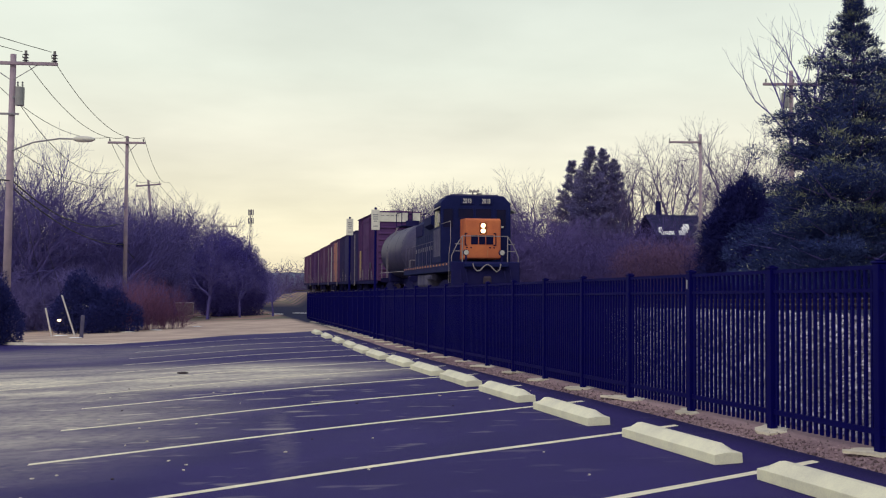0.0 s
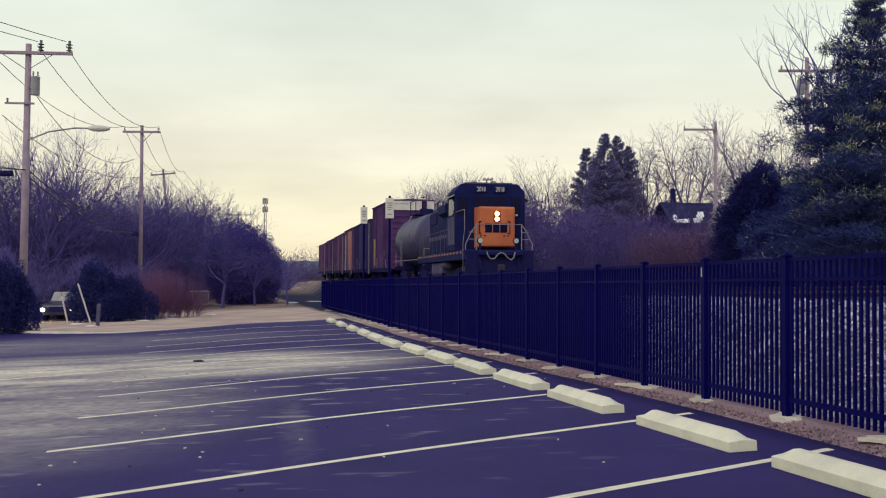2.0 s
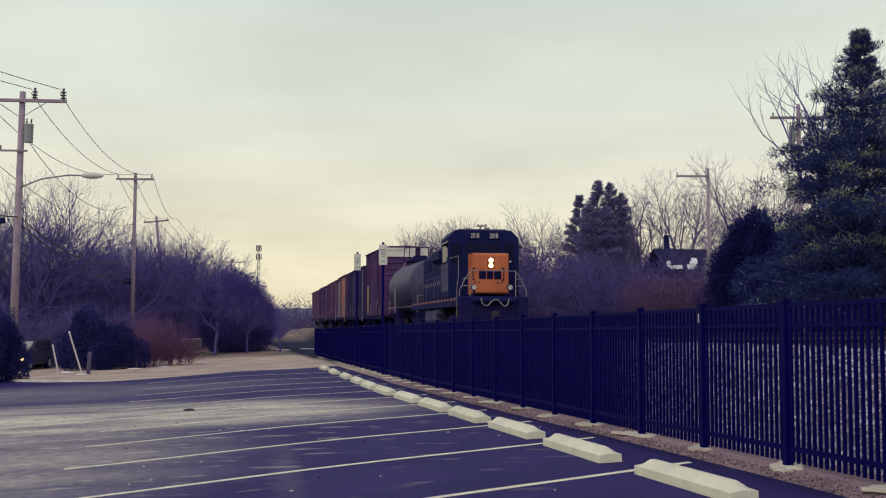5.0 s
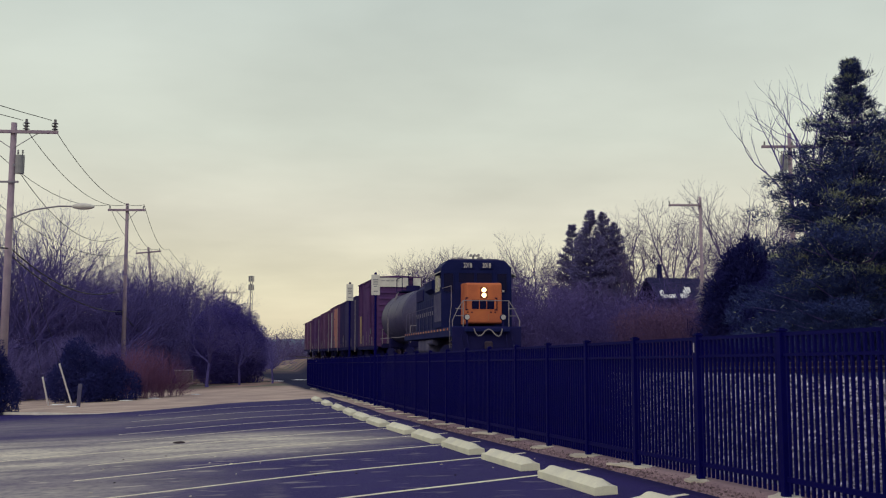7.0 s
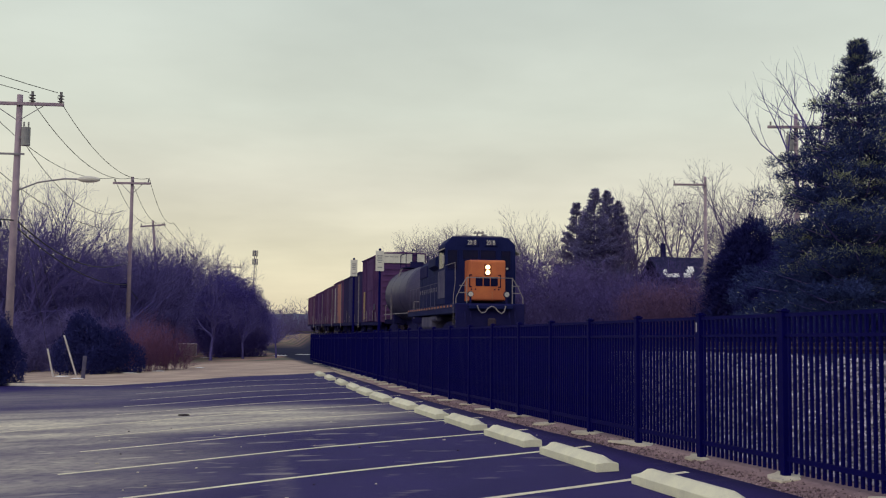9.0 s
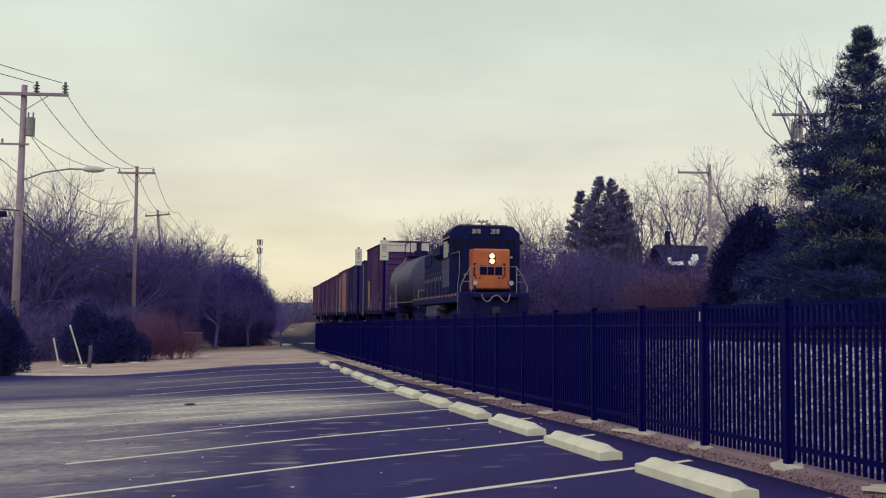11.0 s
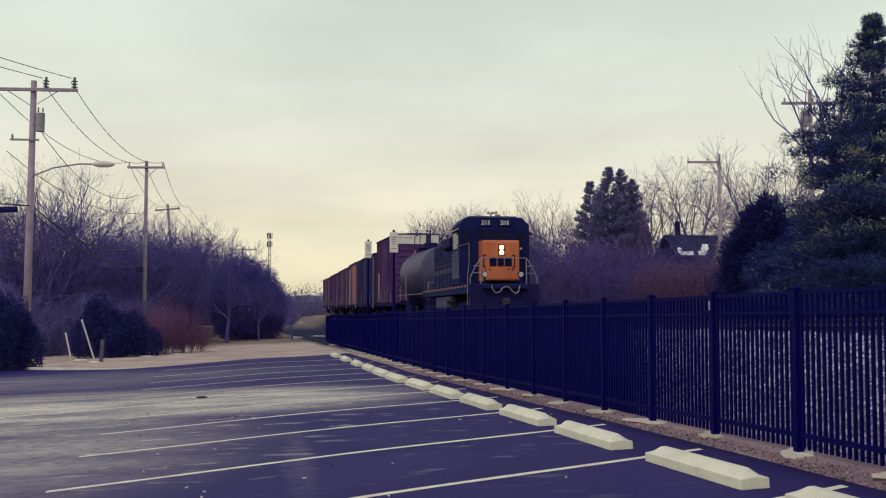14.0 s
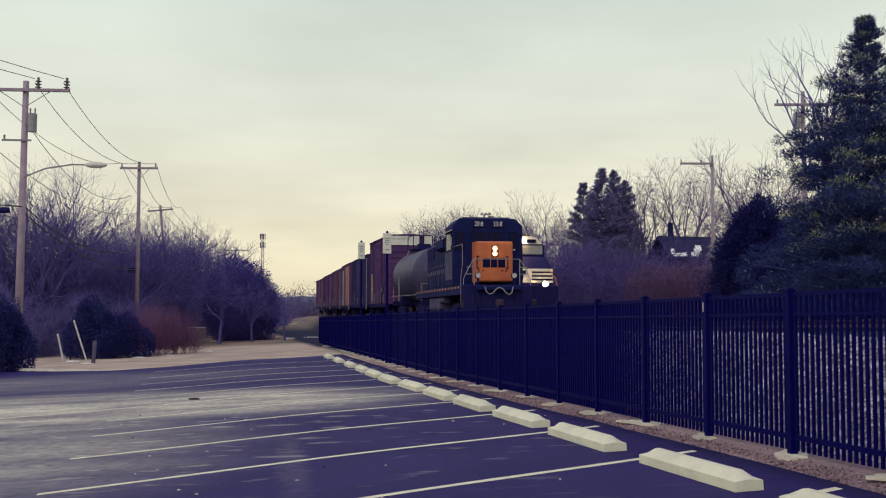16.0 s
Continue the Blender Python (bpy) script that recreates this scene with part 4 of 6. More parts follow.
def brush_belt(seed, name, label, area, count, h, material, length=0.9, stem=0.016, fill=0, twig=0.012):
    """Tangled undergrowth over a stretch of land: crooked stems and a mass of fine twigs; area gives (x0, y0, x1, y1, depth)."""
    rng = random.Random(seed)
    nrg = np.random.RandomState(seed)
    segs, fine = [], []
    x0, y0, x1, y1, deep = area
    along = Vector((x1 - x0, y1 - y0))
    nrm = Vector((-along.y, along.x)).normalized()

    def spot():
        c = Vector((x0, y0)) + along * rng.random() + nrm * rng.uniform(-deep, deep)
        clump = 0.72 + 0.5 * noise.noise((c.x * 0.16, c.y * 0.16, seed)) + 0.30 * noise.noise((c.x * 0.6, c.y * 0.6, seed))
        return c, h * clump

    for i in range(count):
        c, top = spot()
        top *= rng.uniform(0.55, 1.08)
        p = Vector((c.x, c.y, ground_z(c.x, c.y) - 0.1))
        d = Vector((rng.gauss(0, 0.35), rng.gauss(0, 0.35), 1)).normalized()
        r = stem
        for k in range(5):
            d = (d + perp(d, rng) * 0.42 + Vector((0, 0, 0.10))).normalized()
            e = p + d * top / 5
            segs.append((p[:], e[:], r, r * 0.75))
            p, r = e, r * 0.75
            for _ in range(4):
                b = (d + perp(d, rng) * rng.uniform(0.5, 1.4)).normalized()
                f = p + b * length * rng.uniform(0.5, 1.3)
                fine.append((p[:], f[:], r * 0.6, 0.004))
                g = p + (f - p) * 0.5 + (b + perp(b, rng) * 0.9).normalized() * length * 0.5
                fine.append(((p + (f - p) * 0.5)[:], g[:], r * 0.4, 0.003))
    pos = []
    for i in range(fill):
        c, top = spot()
        pos.append((c.x, c.y, ground_z(c.x, c.y) + top * 0.93 * rng.random() ** 1.15))
    pieces = [tubes(segs, 3), ribbons(fine)]
    if fill:
        pieces.append(blade_arrays(np.array(pos), nrg.normal(size=(fill, 3)) + (0, 0, 0.7), length * 0.75, twig, nrg))
    return tagged(new(name, joined(name, pieces, material)), label, "undergrowth", kind="stuff")


def put(ob, x, y, turn=0.0, size=1.0, high=None, sink=0.0):
    ob.matrix_basis = pose(x, y, ground_z(x, y) - sink, 0, 0, turn) @ Matrix.Diagonal((size, size, size * (high or 1), 1))
    return ob


def also(ob, x, y, turn=0.0, size=1.0, high=1.0):
    return copy_thing(ob, pose(x, y, ground_z(x, y), 0, 0, turn) @ Matrix.Diagonal((size / ob.scale[0], size / ob.scale[1], size * high / ob.scale[2], 1)))


def make_plants():
    # leafless trees, in kinds; the repeats stand behind them in the woods
    kinds = [
        put(bare_tree(21, 11, 0.26, 0.15, 4, 0.92, (3, 3), fat=1.35, tip_r=0.0068, droop=0.055, wide=(0.3, 0.9)), -25.2, 66, 0, 1.15),
        put(bare_tree(22, 10, 0.28, 0.12, 4, 0.92, (3, 3), stems=2, fat=1.35, tip_r=0.0064, droop=0.055, wide=(0.3, 0.9)), -27.0, 64, 40, 1.1),
        put(bare_tree(23, 9, 0.30, 0.12, 4, 0.9, (2, 3), stems=3, fat=1.4, tip_r=0.0066, droop=0.055, wide=(0.3, 0.8)), -22.0, 74, 80, 0.95),
    ]
    rng = random.Random(77)
    # the left wood behind the shrubs
    for i in range(34):
        t = 0.14 + 0.86 * (i + rng.random()) / 34
        y = 58 + 85 * t + rng.uniform(-4, 4)
        x = -0.44 * y + 0.24 * y * t ** 0.9 + rng.uniform(-3.5, 2)
        also(kinds[rng.randint(0, 2)], x, y, rng.uniform(0, 360), rng.uniform(0.7, 0.95))
    for x, y, size, k in ((-24.4, 67, 1.12, 1), (-28.2, 67, 1.2, 0), (-24.8, 76, 1.15, 2), (-22.6, 76, 1.0, 1), (-29.5, 64, 1.3, 2), (-26.5, 70, 1.22, 0), (-23.6, 71, 1.12, 0), (-24.6, 80, 1.0, 0), (-22.8, 80, 1.05, 1), (-21.0, 82, 0.95, 0), (-23.4, 86, 1.12, 2), (-22.0, 90, 1.05, 0), (-23.6, 94, 1.1, 1), (-22.4, 98, 1.05, 0), (-26.0, 84, 1.05, 2), (-20.4, 88, 0.92, 1), (-25.4, 92, 1.05, 0), (-21.4, 104, 1.05, 1), (-23.4, 108, 1.15, 0)):
        also(kinds[k], x, y, rng.uniform(0, 360), size)
    # young trees on the verge, by the clipped evergreen
    young = put(bare_tree(31, 5.5, 0.32, 0.12, 4, 0.9, (3, 3), label="small leafless verge tree with a pale trunk", droop=0.07, tip_r=0.006), -15.9, 77, 0, 1.15)
    also(young, -13.9, 79, 100, 0.85)
    also(young, -11.6, 80, 200, 0.7)
    also(young, -20.0, 80, 300, 1.1)
    # the right wood beyond the railway: stouter twigs, distance haze mixed into their colour
    hazy = [
        put(bare_tree(24, 15, 0.30, 0.20, 4, 0.95, (3, 4), fat=1.45, tip_r=0.0085, paint=M_HAZED_BRUSH, droop=0.065, wide=(0.35, 1.05), label="far leafless tree with a broad crown tinted for haze"), 11.0, 112, 10, 0.92),
        put(bare_tree(25, 15, 0.25, 0.18, 4, 0.9, (3, 4), fat=1.45, tip_r=0.0085, paint=M_HAZED_BRUSH, droop=0.065, wide=(0.35, 1.05), label="far leafless tree with a broad crown tinted for haze"), 0.3, 150, 30, 1.0),
        put(bare_tree(26, 14, 0.25, 0.17, 4, 0.9, (2, 3), fat=1.45, tip_r=0.0085, paint=M_HAZED_BRUSH, droop=0.065, wide=(0.35, 1.05), stems=2, label="far leafless tree with a broad crown tinted for haze"), 26.0, 118, 30, 1.2),
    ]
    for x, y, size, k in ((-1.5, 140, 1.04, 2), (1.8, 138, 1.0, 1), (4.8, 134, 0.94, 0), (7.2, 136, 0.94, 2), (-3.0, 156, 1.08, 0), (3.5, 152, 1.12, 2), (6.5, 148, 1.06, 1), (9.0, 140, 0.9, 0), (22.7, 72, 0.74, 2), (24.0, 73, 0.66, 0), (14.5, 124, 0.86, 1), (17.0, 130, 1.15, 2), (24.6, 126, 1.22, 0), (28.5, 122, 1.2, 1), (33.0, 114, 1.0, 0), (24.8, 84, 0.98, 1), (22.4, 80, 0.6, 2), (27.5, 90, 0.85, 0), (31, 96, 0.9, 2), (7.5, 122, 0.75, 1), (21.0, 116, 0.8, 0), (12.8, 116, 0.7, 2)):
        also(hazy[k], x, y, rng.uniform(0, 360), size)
    put(bare_tree(43, 16.3, 0.36, 0.18, 3, 0.75, (2, 3), droop=0.01, wide=(0.3, 0.6), fat=1.2, label="tall leafless tree with long sparse limbs"), 20.0, 53, 150, 1.0)
    # evergreens
    put(pine(51, "tall dark green pine, needle pads painted yellow-green on their lit tops"), 17.3, 42.5)
    put(leafy(52, "evergreen_tree", "dense dark blue-green evergreen rising behind the fence", "tree", [(0, 0, 2.0, 2.1, 1.9, 2.6), (0.2, 0, 4.0, 1.6, 1.5, 1.9), (0.5, 0, 5.5, 0.95, 1.0, 1.5), (-0.8, 0.2, 3.4, 1.1, 1.1, 1.7), (-0.4, 0, 5.0, 0.7, 0.7, 1.3), (1.7, 0, 3.4, 1.4, 1.3, 2.2), (2.2, 0, 1.8, 1.6, 1.4, 2.2)], 80000, M_SPRUCE, (0.34, 0.020), (3.0, 0.12), out=1.0), 17.4, 59)
    put(leafy(54, "evergreen_shrub", "ragged dark evergreen shrub between the spruce and the pine", "shrub", [(0, 0, 2.2, 1.6, 1.5, 2.4), (1.7, 0, 1.6, 1.6, 1.4, 1.9), (-1.2, 0.3, 1.4, 1.2, 1.2, 1.6)], 40000, M_SPRUCE, (0.17, 0.020), (1.5, 0.1)), 19.0, 56.5, 0, 1.15)
    far = put(conifer(53, "far_spruce_tree", "tall spruce in the far wood, tinted grey-violet for haze", 16.4, 4.3, 34, 7, 66, M_HAZED_SPRUCE, None, 0.05, 0.0, 0.75, (0.42, 0.030), 0.2), 18.4, 120)
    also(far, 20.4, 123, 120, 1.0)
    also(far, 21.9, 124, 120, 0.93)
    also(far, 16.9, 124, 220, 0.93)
    put(leafy(61, "clipped_evergreen", "large dome-shaped dark evergreen on the verge", "shrub", [(0, 0, 2.7, 2.95, 2.7, 3.7), (-0.5, 0, 3.0, 2.6, 2.4, 3.5), (0.6, 0, 2.2, 2.35, 2.4, 3.2)], 100000, M_DOME, (0.10, 0.032), (2.0, 0.16), out=0.3), -15.6, 84)
    put(leafy(62, "juniper_bush", "spreading dark green juniper bush beside the gravel", "shrub", [(-0.6, 0, 1.6, 0.9, 0.9, 1.6), (0.1, 0.2, 1.1, 1.1, 1.0, 1.4), (-1.5, 0.2, 0.9, 0.8, 0.9, 1.2), (1.1, 0, 1.3, 0.75, 0.8, 1.2), (1.8, 0.2, 0.7, 0.8, 0.8, 0.9), (0.5, -0.5, 0.8, 0.8, 0.7, 0.9), (-0.9, -0.4, 2.4, 0.45, 0.45, 0.8)], 34000, M_JUNIPER, (0.15, 0.020), (1.2, 0.08)), -17.9, 57)
    put(leafy(63, "evergreen_bush", "dense dark evergreen bush at the foot of a utility pole", "shrub", [(0, 0, 1.5, 0.9, 1.0, 2.0), (-1.2, 0, 1.6, 1.2, 1.1, 2.2), (0.7, 0.3, 0.9, 0.7, 0.8, 1.3), (-0.5, -0.4, 2.6, 0.5, 0.5, 1.1), (0.4, -0.2, 2.2, 0.45, 0.5, 0.9)], 32000, M_JUNIPER, (0.15, 0.020), (1.2, 0.08)), -18.2, 44.6, 0, 0.86)
    put(twig_bush(64, "red_twig_bush", "rust-red leafless shrub beside the gravel", 1.7, 1.4, 2.7, 150, M_TWIG_RED, 0.7, 0.010), -16.1, 60)
    put(twig_bush(65, "red_twig_bush", "small rust-red leafless shrub beside the gravel", 1.0, 0.9, 1.9, 55, M_TWIG_RED, 0.6, 0.010), -14.8, 61.2)
    # undergrowth
    brush_belt(71, "undergrowth", "dark tangled leafless undergrowth below the left wood", (-36, 68, -23.5, 98, 5), 900, 6.6, M_BRUSH, 1.3, 0.026, 56000, 0.015)
    brush_belt(80, "undergrowth", "low tangled leafless undergrowth at the edge of the wood", (-28.0, 61, -19.6, 71, 2.0), 260, 5.4, M_BRUSH, 1.0, 0.018, 22000, 0.012)
    brush_belt(72, "undergrowth", "dark tangled leafless undergrowth along the verge", (-22.5, 100, -25, 150, 4), 350, 6.6, M_BRUSH, 1.2, 0.03, 18000, 0.02)
    brush_belt(78, "undergrowth", "leafless thicket behind the shrubs by the verge", (-28.5, 86, -24, 118, 3), 400, 8.2, M_BRUSH, 1.3, 0.03, 20000, 0.018)
    brush_belt(73, "undergrowth", "violet-brown leafless undergrowth beyond the railway", (2.0, 100, 14.0, 87, 5), 560, 8.4, M_VIOLET_BRUSH, 1.1, 0.024, 44000, 0.015)
    brush_belt(82, "undergrowth", "tall leafless thicket beyond the standing engine", (4.2, 99, 9.8, 93, 2.5), 200, 10.0, M_VIOLET_BRUSH, 1.2, 0.024, 13000, 0.015)
    brush_belt(81, "undergrowth", "violet-brown leafless undergrowth below a house", (14.0, 87, 20.0, 80, 4), 260, 6.3, M_VIOLET_BRUSH, 1.0, 0.022, 17000, 0.014)
    brush_belt(74, "undergrowth", "rust-red leafless undergrowth below a house", (14.5, 77, 22.5, 71, 3.0), 350, 4.6, M_RED_BRUSH, 0.9, 0.018, 15000, 0.012)
    brush_belt(75, "undergrowth", "leafless undergrowth beneath the pine, coloured dark for the shade there", (16.0, 62, 36, 50, 4), 600, 4.6, M_SHADED_BRUSH, 1.0, 0.02, 26000, 0.012)
    brush_belt(79, "undergrowth", "tall violet-brown thicket between the spruce and the pine", (18.8, 64, 22.6, 62, 1.4), 260, 8.2, M_VIOLET_BRUSH, 1.1, 0.022, 9000, 0.012)
    brush_belt(76, "undergrowth", "far leafless thicket beside the line", (-34, 190, -26, 240, 8), 200, 7.5, M_HAZED_BRUSH, 1.4, 0.05, 6000, 0.04)
    brush_belt(77, "undergrowth", "far leafless wood beyond the railway", (-12, 190, 70, 150, 10), 500, 9.5, M_HAZED_BRUSH, 1.8, 0.06, 16000, 0.04)


make_plants()


# ---- trains ----
M_BLUE = mat("locomotive_blue", (0.014, 0.018, 0.092), (0.008, 0.012, 0.070), rough=0.7, scale=1.2, fine=14, bump=0.04, spec=0.05)
M_YELLOW = mat("locomotive_yellow", (0.58, 0.175, 0.075), (0.42, 0.115, 0.065), rough=0.6, scale=1.5, fine=20, bump=0.05, spec=0.1)
M_BLACK = mat("sooty_black", (0.013, 0.013, 0.078), (0.020, 0.018, 0.084), rough=0.8, scale=2, fine=25, bump=0.2, spec=0.04)
M_GREY_SIDE = mat("dusty_grey_paint", (0.130, 0.122, 0.190), (0.056, 0.052, 0.125), rough=0.7, scale=1.5, fine=14, bump=0.05, spec=0.05)
M_PALE = mat("pale_grey_paint", (0.42, 0.40, 0.39), (0.30, 0.28, 0.30), rough=0.6, scale=2, bump=0.05, spec=0.1)
M_RAIL_PAINT = mat("handrail_paint", (0.32, 0.29, 0.30), (0.20, 0.18, 0.22), rough=0.6, bump=0, spec=0.05)
M_GLASS_DARK = mat("dark_window", (0.005, 0.007, 0.038), (0.012, 0.010, 0.040), rough=0.2, bump=0, spec=0.06)
M_LAMP = mat("lit_headlight", (0.9, 0.8, 0.6), rough=0.3, bump=0, emit=(1.0, 0.62, 0.26), power=6.0)
M_LAMP_BRIGHT = mat("glaring_headlight", (0.9, 0.8, 0.6), rough=0.3, bump=0, emit=(1.0, 0.62, 0.28), power=160.0)
M_RUST = mat("sooty_orange", (0.16, 0.055, 0.045), (0.09, 0.032, 0.040), rough=0.7, bump=0.05, spec=0.05)
M_LENS = mat("unlit_lens", (0.62, 0.60, 0.58), (0.4, 0.38, 0.38), rough=0.25, bump=0)
M_TANK = mat("tank_steel", (0.070, 0.062, 0.125), (0.034, 0.030, 0.090), rough=0.5, scale=0.9, fine=9, bump=0.08, spec=0.25)
M_MAROON = mat("maroon_boxcar", (0.112, 0.052, 0.150), (0.064, 0.032, 0.118), rough=0.85, scale=0.7, fine=8, bump=0.1, spec=0.04)
M_MAROON_2 = mat("red_brown_boxcar", (0.145, 0.070, 0.150), (0.086, 0.044, 0.122), rough=0.85, scale=0.7, fine=8, bump=0.1, spec=0.04)
M_NAVY = mat("navy_boxcar", (0.040, 0.037, 0.125), (0.056, 0.044, 0.120), rough=0.85, scale=0.7, fine=8, bump=0.1, spec=0.04)
M_ORANGE = mat("orange_boxcar", (0.48, 0.215, 0.175), (0.31, 0.140, 0.135), rough=0.85, scale=0.7, fine=8, bump=0.1, spec=0.04)
M_SMEAR = mat("chalky_smear", (0.27, 0.23, 0.27), (0.12, 0.10, 0.15), rough=0.9, scale=4, fine=14, bump=0.05, spec=0.04)
M_WHITE_BAND = mat("white_paint", (0.72, 0.70, 0.64), (0.56, 0.54, 0.50), rough=0.7, scale=2, fine=20, bump=0.05)
M_INK = mat("dark_lettering", (0.008, 0.008, 0.045), rough=0.7, bump=0, spec=0.05)
M_YELLOW_MARK = mat("yellow_marking", (0.42, 0.31, 0.16), (0.26, 0.18, 0.12), rough=0.8, scale=4, fine=20, bump=0.05, spec=0.04)
M_REFLECT = mat("orange_reflector", (0.55, 0.20, 0.07), (0.42, 0.16, 0.07), rough=0.5, bump=0)


def lettering(words, size, m, material, parent, name="number"):
    cu = bpy.data.curves.new(name, "FONT")
    cu.body, cu.size, cu.extrude = words, size, 0.004
    cu.align_x, cu.align_y = "CENTER", "CENTER"
    cu.materials.append(material)
    ob = new(name, cu)
    ob.parent = parent
    ob.matrix_basis = m
    return ob


def disc(x, y, z, r, depth=0.05, n=16):
    return rod(B(), (x, y, z), (x, y + depth, z), r, n=n)


def wheel_set(parent, y, gauge=0.7175, r=0.50):
    for s in (-1, 1):
        w = part("wheel", rod(rod(B(), (s * (gauge - 0.06), y, r), (s * (gauge + 0.075), y, r), r, n=24), (s * (gauge - 0.09), y, r), (s * (gauge - 0.055), y, r), r + 0.025, n=24), M_RAIL, parent)
        part("axle_box", box(B(), s * 0.98 - 0.12, s * 0.98 + 0.12, y - 0.14, y + 0.14, r - 0.14, r + 0.16, 0.03), M_BLACK, w)


def truck(parent, y, span, count, r=0.5):
    for k in range(count):
        wheel_set(parent, y - span / 2 + span * k / (count - 1), r=r)
    for s in (-1, 1):
        bm = B()
        prism_x(bm, [(y - span / 2 - 0.5, 0.42), (y - span / 2 - 0.5, 0.75), (y - 0.5, 0.95), (y + 0.5, 0.95), (y + span / 2 + 0.5, 0.75), (y + span / 2 + 0.5, 0.42), (y + 0.45, 0.30), (y - 0.45, 0.30)], s * 1.02, s * 1.14)
        part("side_frame", bm, M_BLACK, parent)


def coupler(parent, y, d):
    bm = box(B(), -0.10, 0.10, min(y, y + d * 0.5), max(y, y + d * 0.5), 0.80, 1.02, 0.03)
    box(bm, -0.17, 0.15, min(y, y - d * 0.28), max(y, y - d * 0.28), 0.72, 1.08, 0.06)
    part("coupler", bm, M_RAIL, parent)


def road_locomotive(m):
    """A four-axle hood engine: blue with a yellow nose. y runs back from its front coupler."""
    loco = thing("diesel_locomotive", "dark blue diesel locomotive with an orange-yellow nose and lit headlights", "locomotive", m)
    part("underframe", box(B(), -1.50, 1.50, 0.40, 17.55, 1.28, 1.70, 0.02), M_BLUE, loco)
    bm = box(B(), -1.48, 1.48, 0.28, 0.40, 0.62, 1.68, 0.02)
    prism_x(bm, [(0.30, 0.66), (-0.05, 0.20), (0.0, 0.16), (0.42, 0.60)], -1.40, 1.40)
    part("pilot", bm, M_BLACK, loco, "black pilot plate with snow plough")
    part("anticlimber", box(B(), -0.95, 0.95, 0.02, 0.40, 1.46, 1.64, 0.03), M_BLUE, loco)
    coupler(loco, 0.0, 1)
    # nose
    bm = prism_x(B(), [(1.50, 1.90), (1.50, 3.54), (1.58, 3.62), (2.95, 3.66), (2.95, 1.84), (1.60, 1.84)], -0.66, 0.90)
    bmesh.ops.bevel(bm, geom=bm.edges[:], offset=0.045, segments=2, affect="EDGES", profile=0.5)
    nose = part("nose", bm, M_YELLOW, loco, "orange-yellow nose with dark blue marking")
    part("door_seam", box(B(), 0.30, 0.33, 1.488, 1.50, 1.95, 2.25), M_REFLECT, nose)
    part("headlight_housing", box(B(), -0.045, 0.245, 1.44, 1.52, 2.95, 3.43, 0.03), M_RUST, loco)
    for z in (3.30, 3.07):
        part("headlight", disc(0.10, 1.405, z, 0.098), M_LAMP, loco, "lit warm white headlight")
    # marking on the nose, as plain blocks between brackets
    blocks = [(-0.42, -0.11, 0.40), (-0.07, 0.21, 0.40), (0.25, 0.56, 0.40)]
    for x0, x1, h in blocks:
        bm = box(B(), x0, x1, 1.484, 1.502, 2.68 - h / 2, 2.68 + h / 2, 0.0)
        part("marking_block", bm, M_INK, nose)
    for s in (-1, 1):
        bm = box(B(), s * 0.68 - 0.02, s * 0.68 + 0.02, 1.484, 1.502, 2.42, 2.98)
        box(bm, min(s * 0.68, s * 0.58), max(s * 0.68, s * 0.58), 1.485, 1.502, 2.42, 2.47)
        box(bm, min(s * 0.68, s * 0.58), max(s * 0.68, s * 0.58), 1.485, 1.502, 2.93, 2.98)
        part("marking_bracket", bm, M_INK, nose)
        for x in (0.42, 0.60):
            part("latch", disc(s * x, 1.47, 2.34, 0.035, 0.03, 8), M_INK, nose)
        # ditch lights on the front platform
        d = part("ditch_light", disc(s * 0.78, 0.62, 2.10, 0.125, 0.16, 18), M_BLACK, loco)
        part("lens", disc(s * 0.78, 0.605, 2.10, 0.105, 0.02, 18), M_LENS, d, "pale unlit lens")
        part("bracket", box(B(), s * 0.78 - 0.04, s * 0.78 + 0.04, 0.66, 0.74, 1.70, 2.0), M_BLACK, d)
    part("marker_light", box(B(), 0.94, 1.04, 1.60, 1.66, 3.22, 3.30, 0.01), M_LENS, loco)
    # cab
    bm = prism(B(), [(-1.53, 1.70), (-1.53, 4.42), (-1.22, 4.74), (1.32, 4.74), (1.66, 4.40), (1.66, 1.70)], 2.95, 5.15)
    bmesh.ops.bevel(bm, geom=bm.edges[:], offset=0.04, segments=2, affect="EDGES", profile=0.5)
    cab = part("cab", bm, M_BLUE, loco)
    for x0, x1, z0, z1 in ((-0.74, -0.06, 3.74, 4.14), (0.06, 0.74, 3.74, 4.14), (-1.42, -1.00, 3.30, 4.12), (1.00, 1.42, 3.30, 4.12)):
        w = part("windshield", box(B(), x0, x1, 2.925, 2.955, z0, z1, 0.008), M_GLASS_DARK, cab, "dark cab window")
        for a in ((x0 - 0.03, x1 + 0.03, z0 - 0.03, z0), (x0 - 0.03, x1 + 0.03, z1, z1 + 0.03), (x0 - 0.03, x0, z0, z1), (x1, x1 + 0.03, z0, z1)):
            part("window_frame", box(B(), a[0], a[1], 2.915, 2.952, a[2], a[3]), M_BLUE, w)
    for s in (-1, 1):
        board = part("number_board", box(B(), s * 0.43 - 0.22, s * 0.43 + 0.38, 2.90, 2.955, 4.33, 4.62, 0.01), M_BLUE, cab, "dark number board with white figures")
        lettering("2018", 0.30, pose(s * 0.43 + 0.08, 2.892, 4.475, 90, 0, 0) @ Matrix.Diagonal((0.66, 1.0, 1, 1)), M_WHITE_BAND, board)
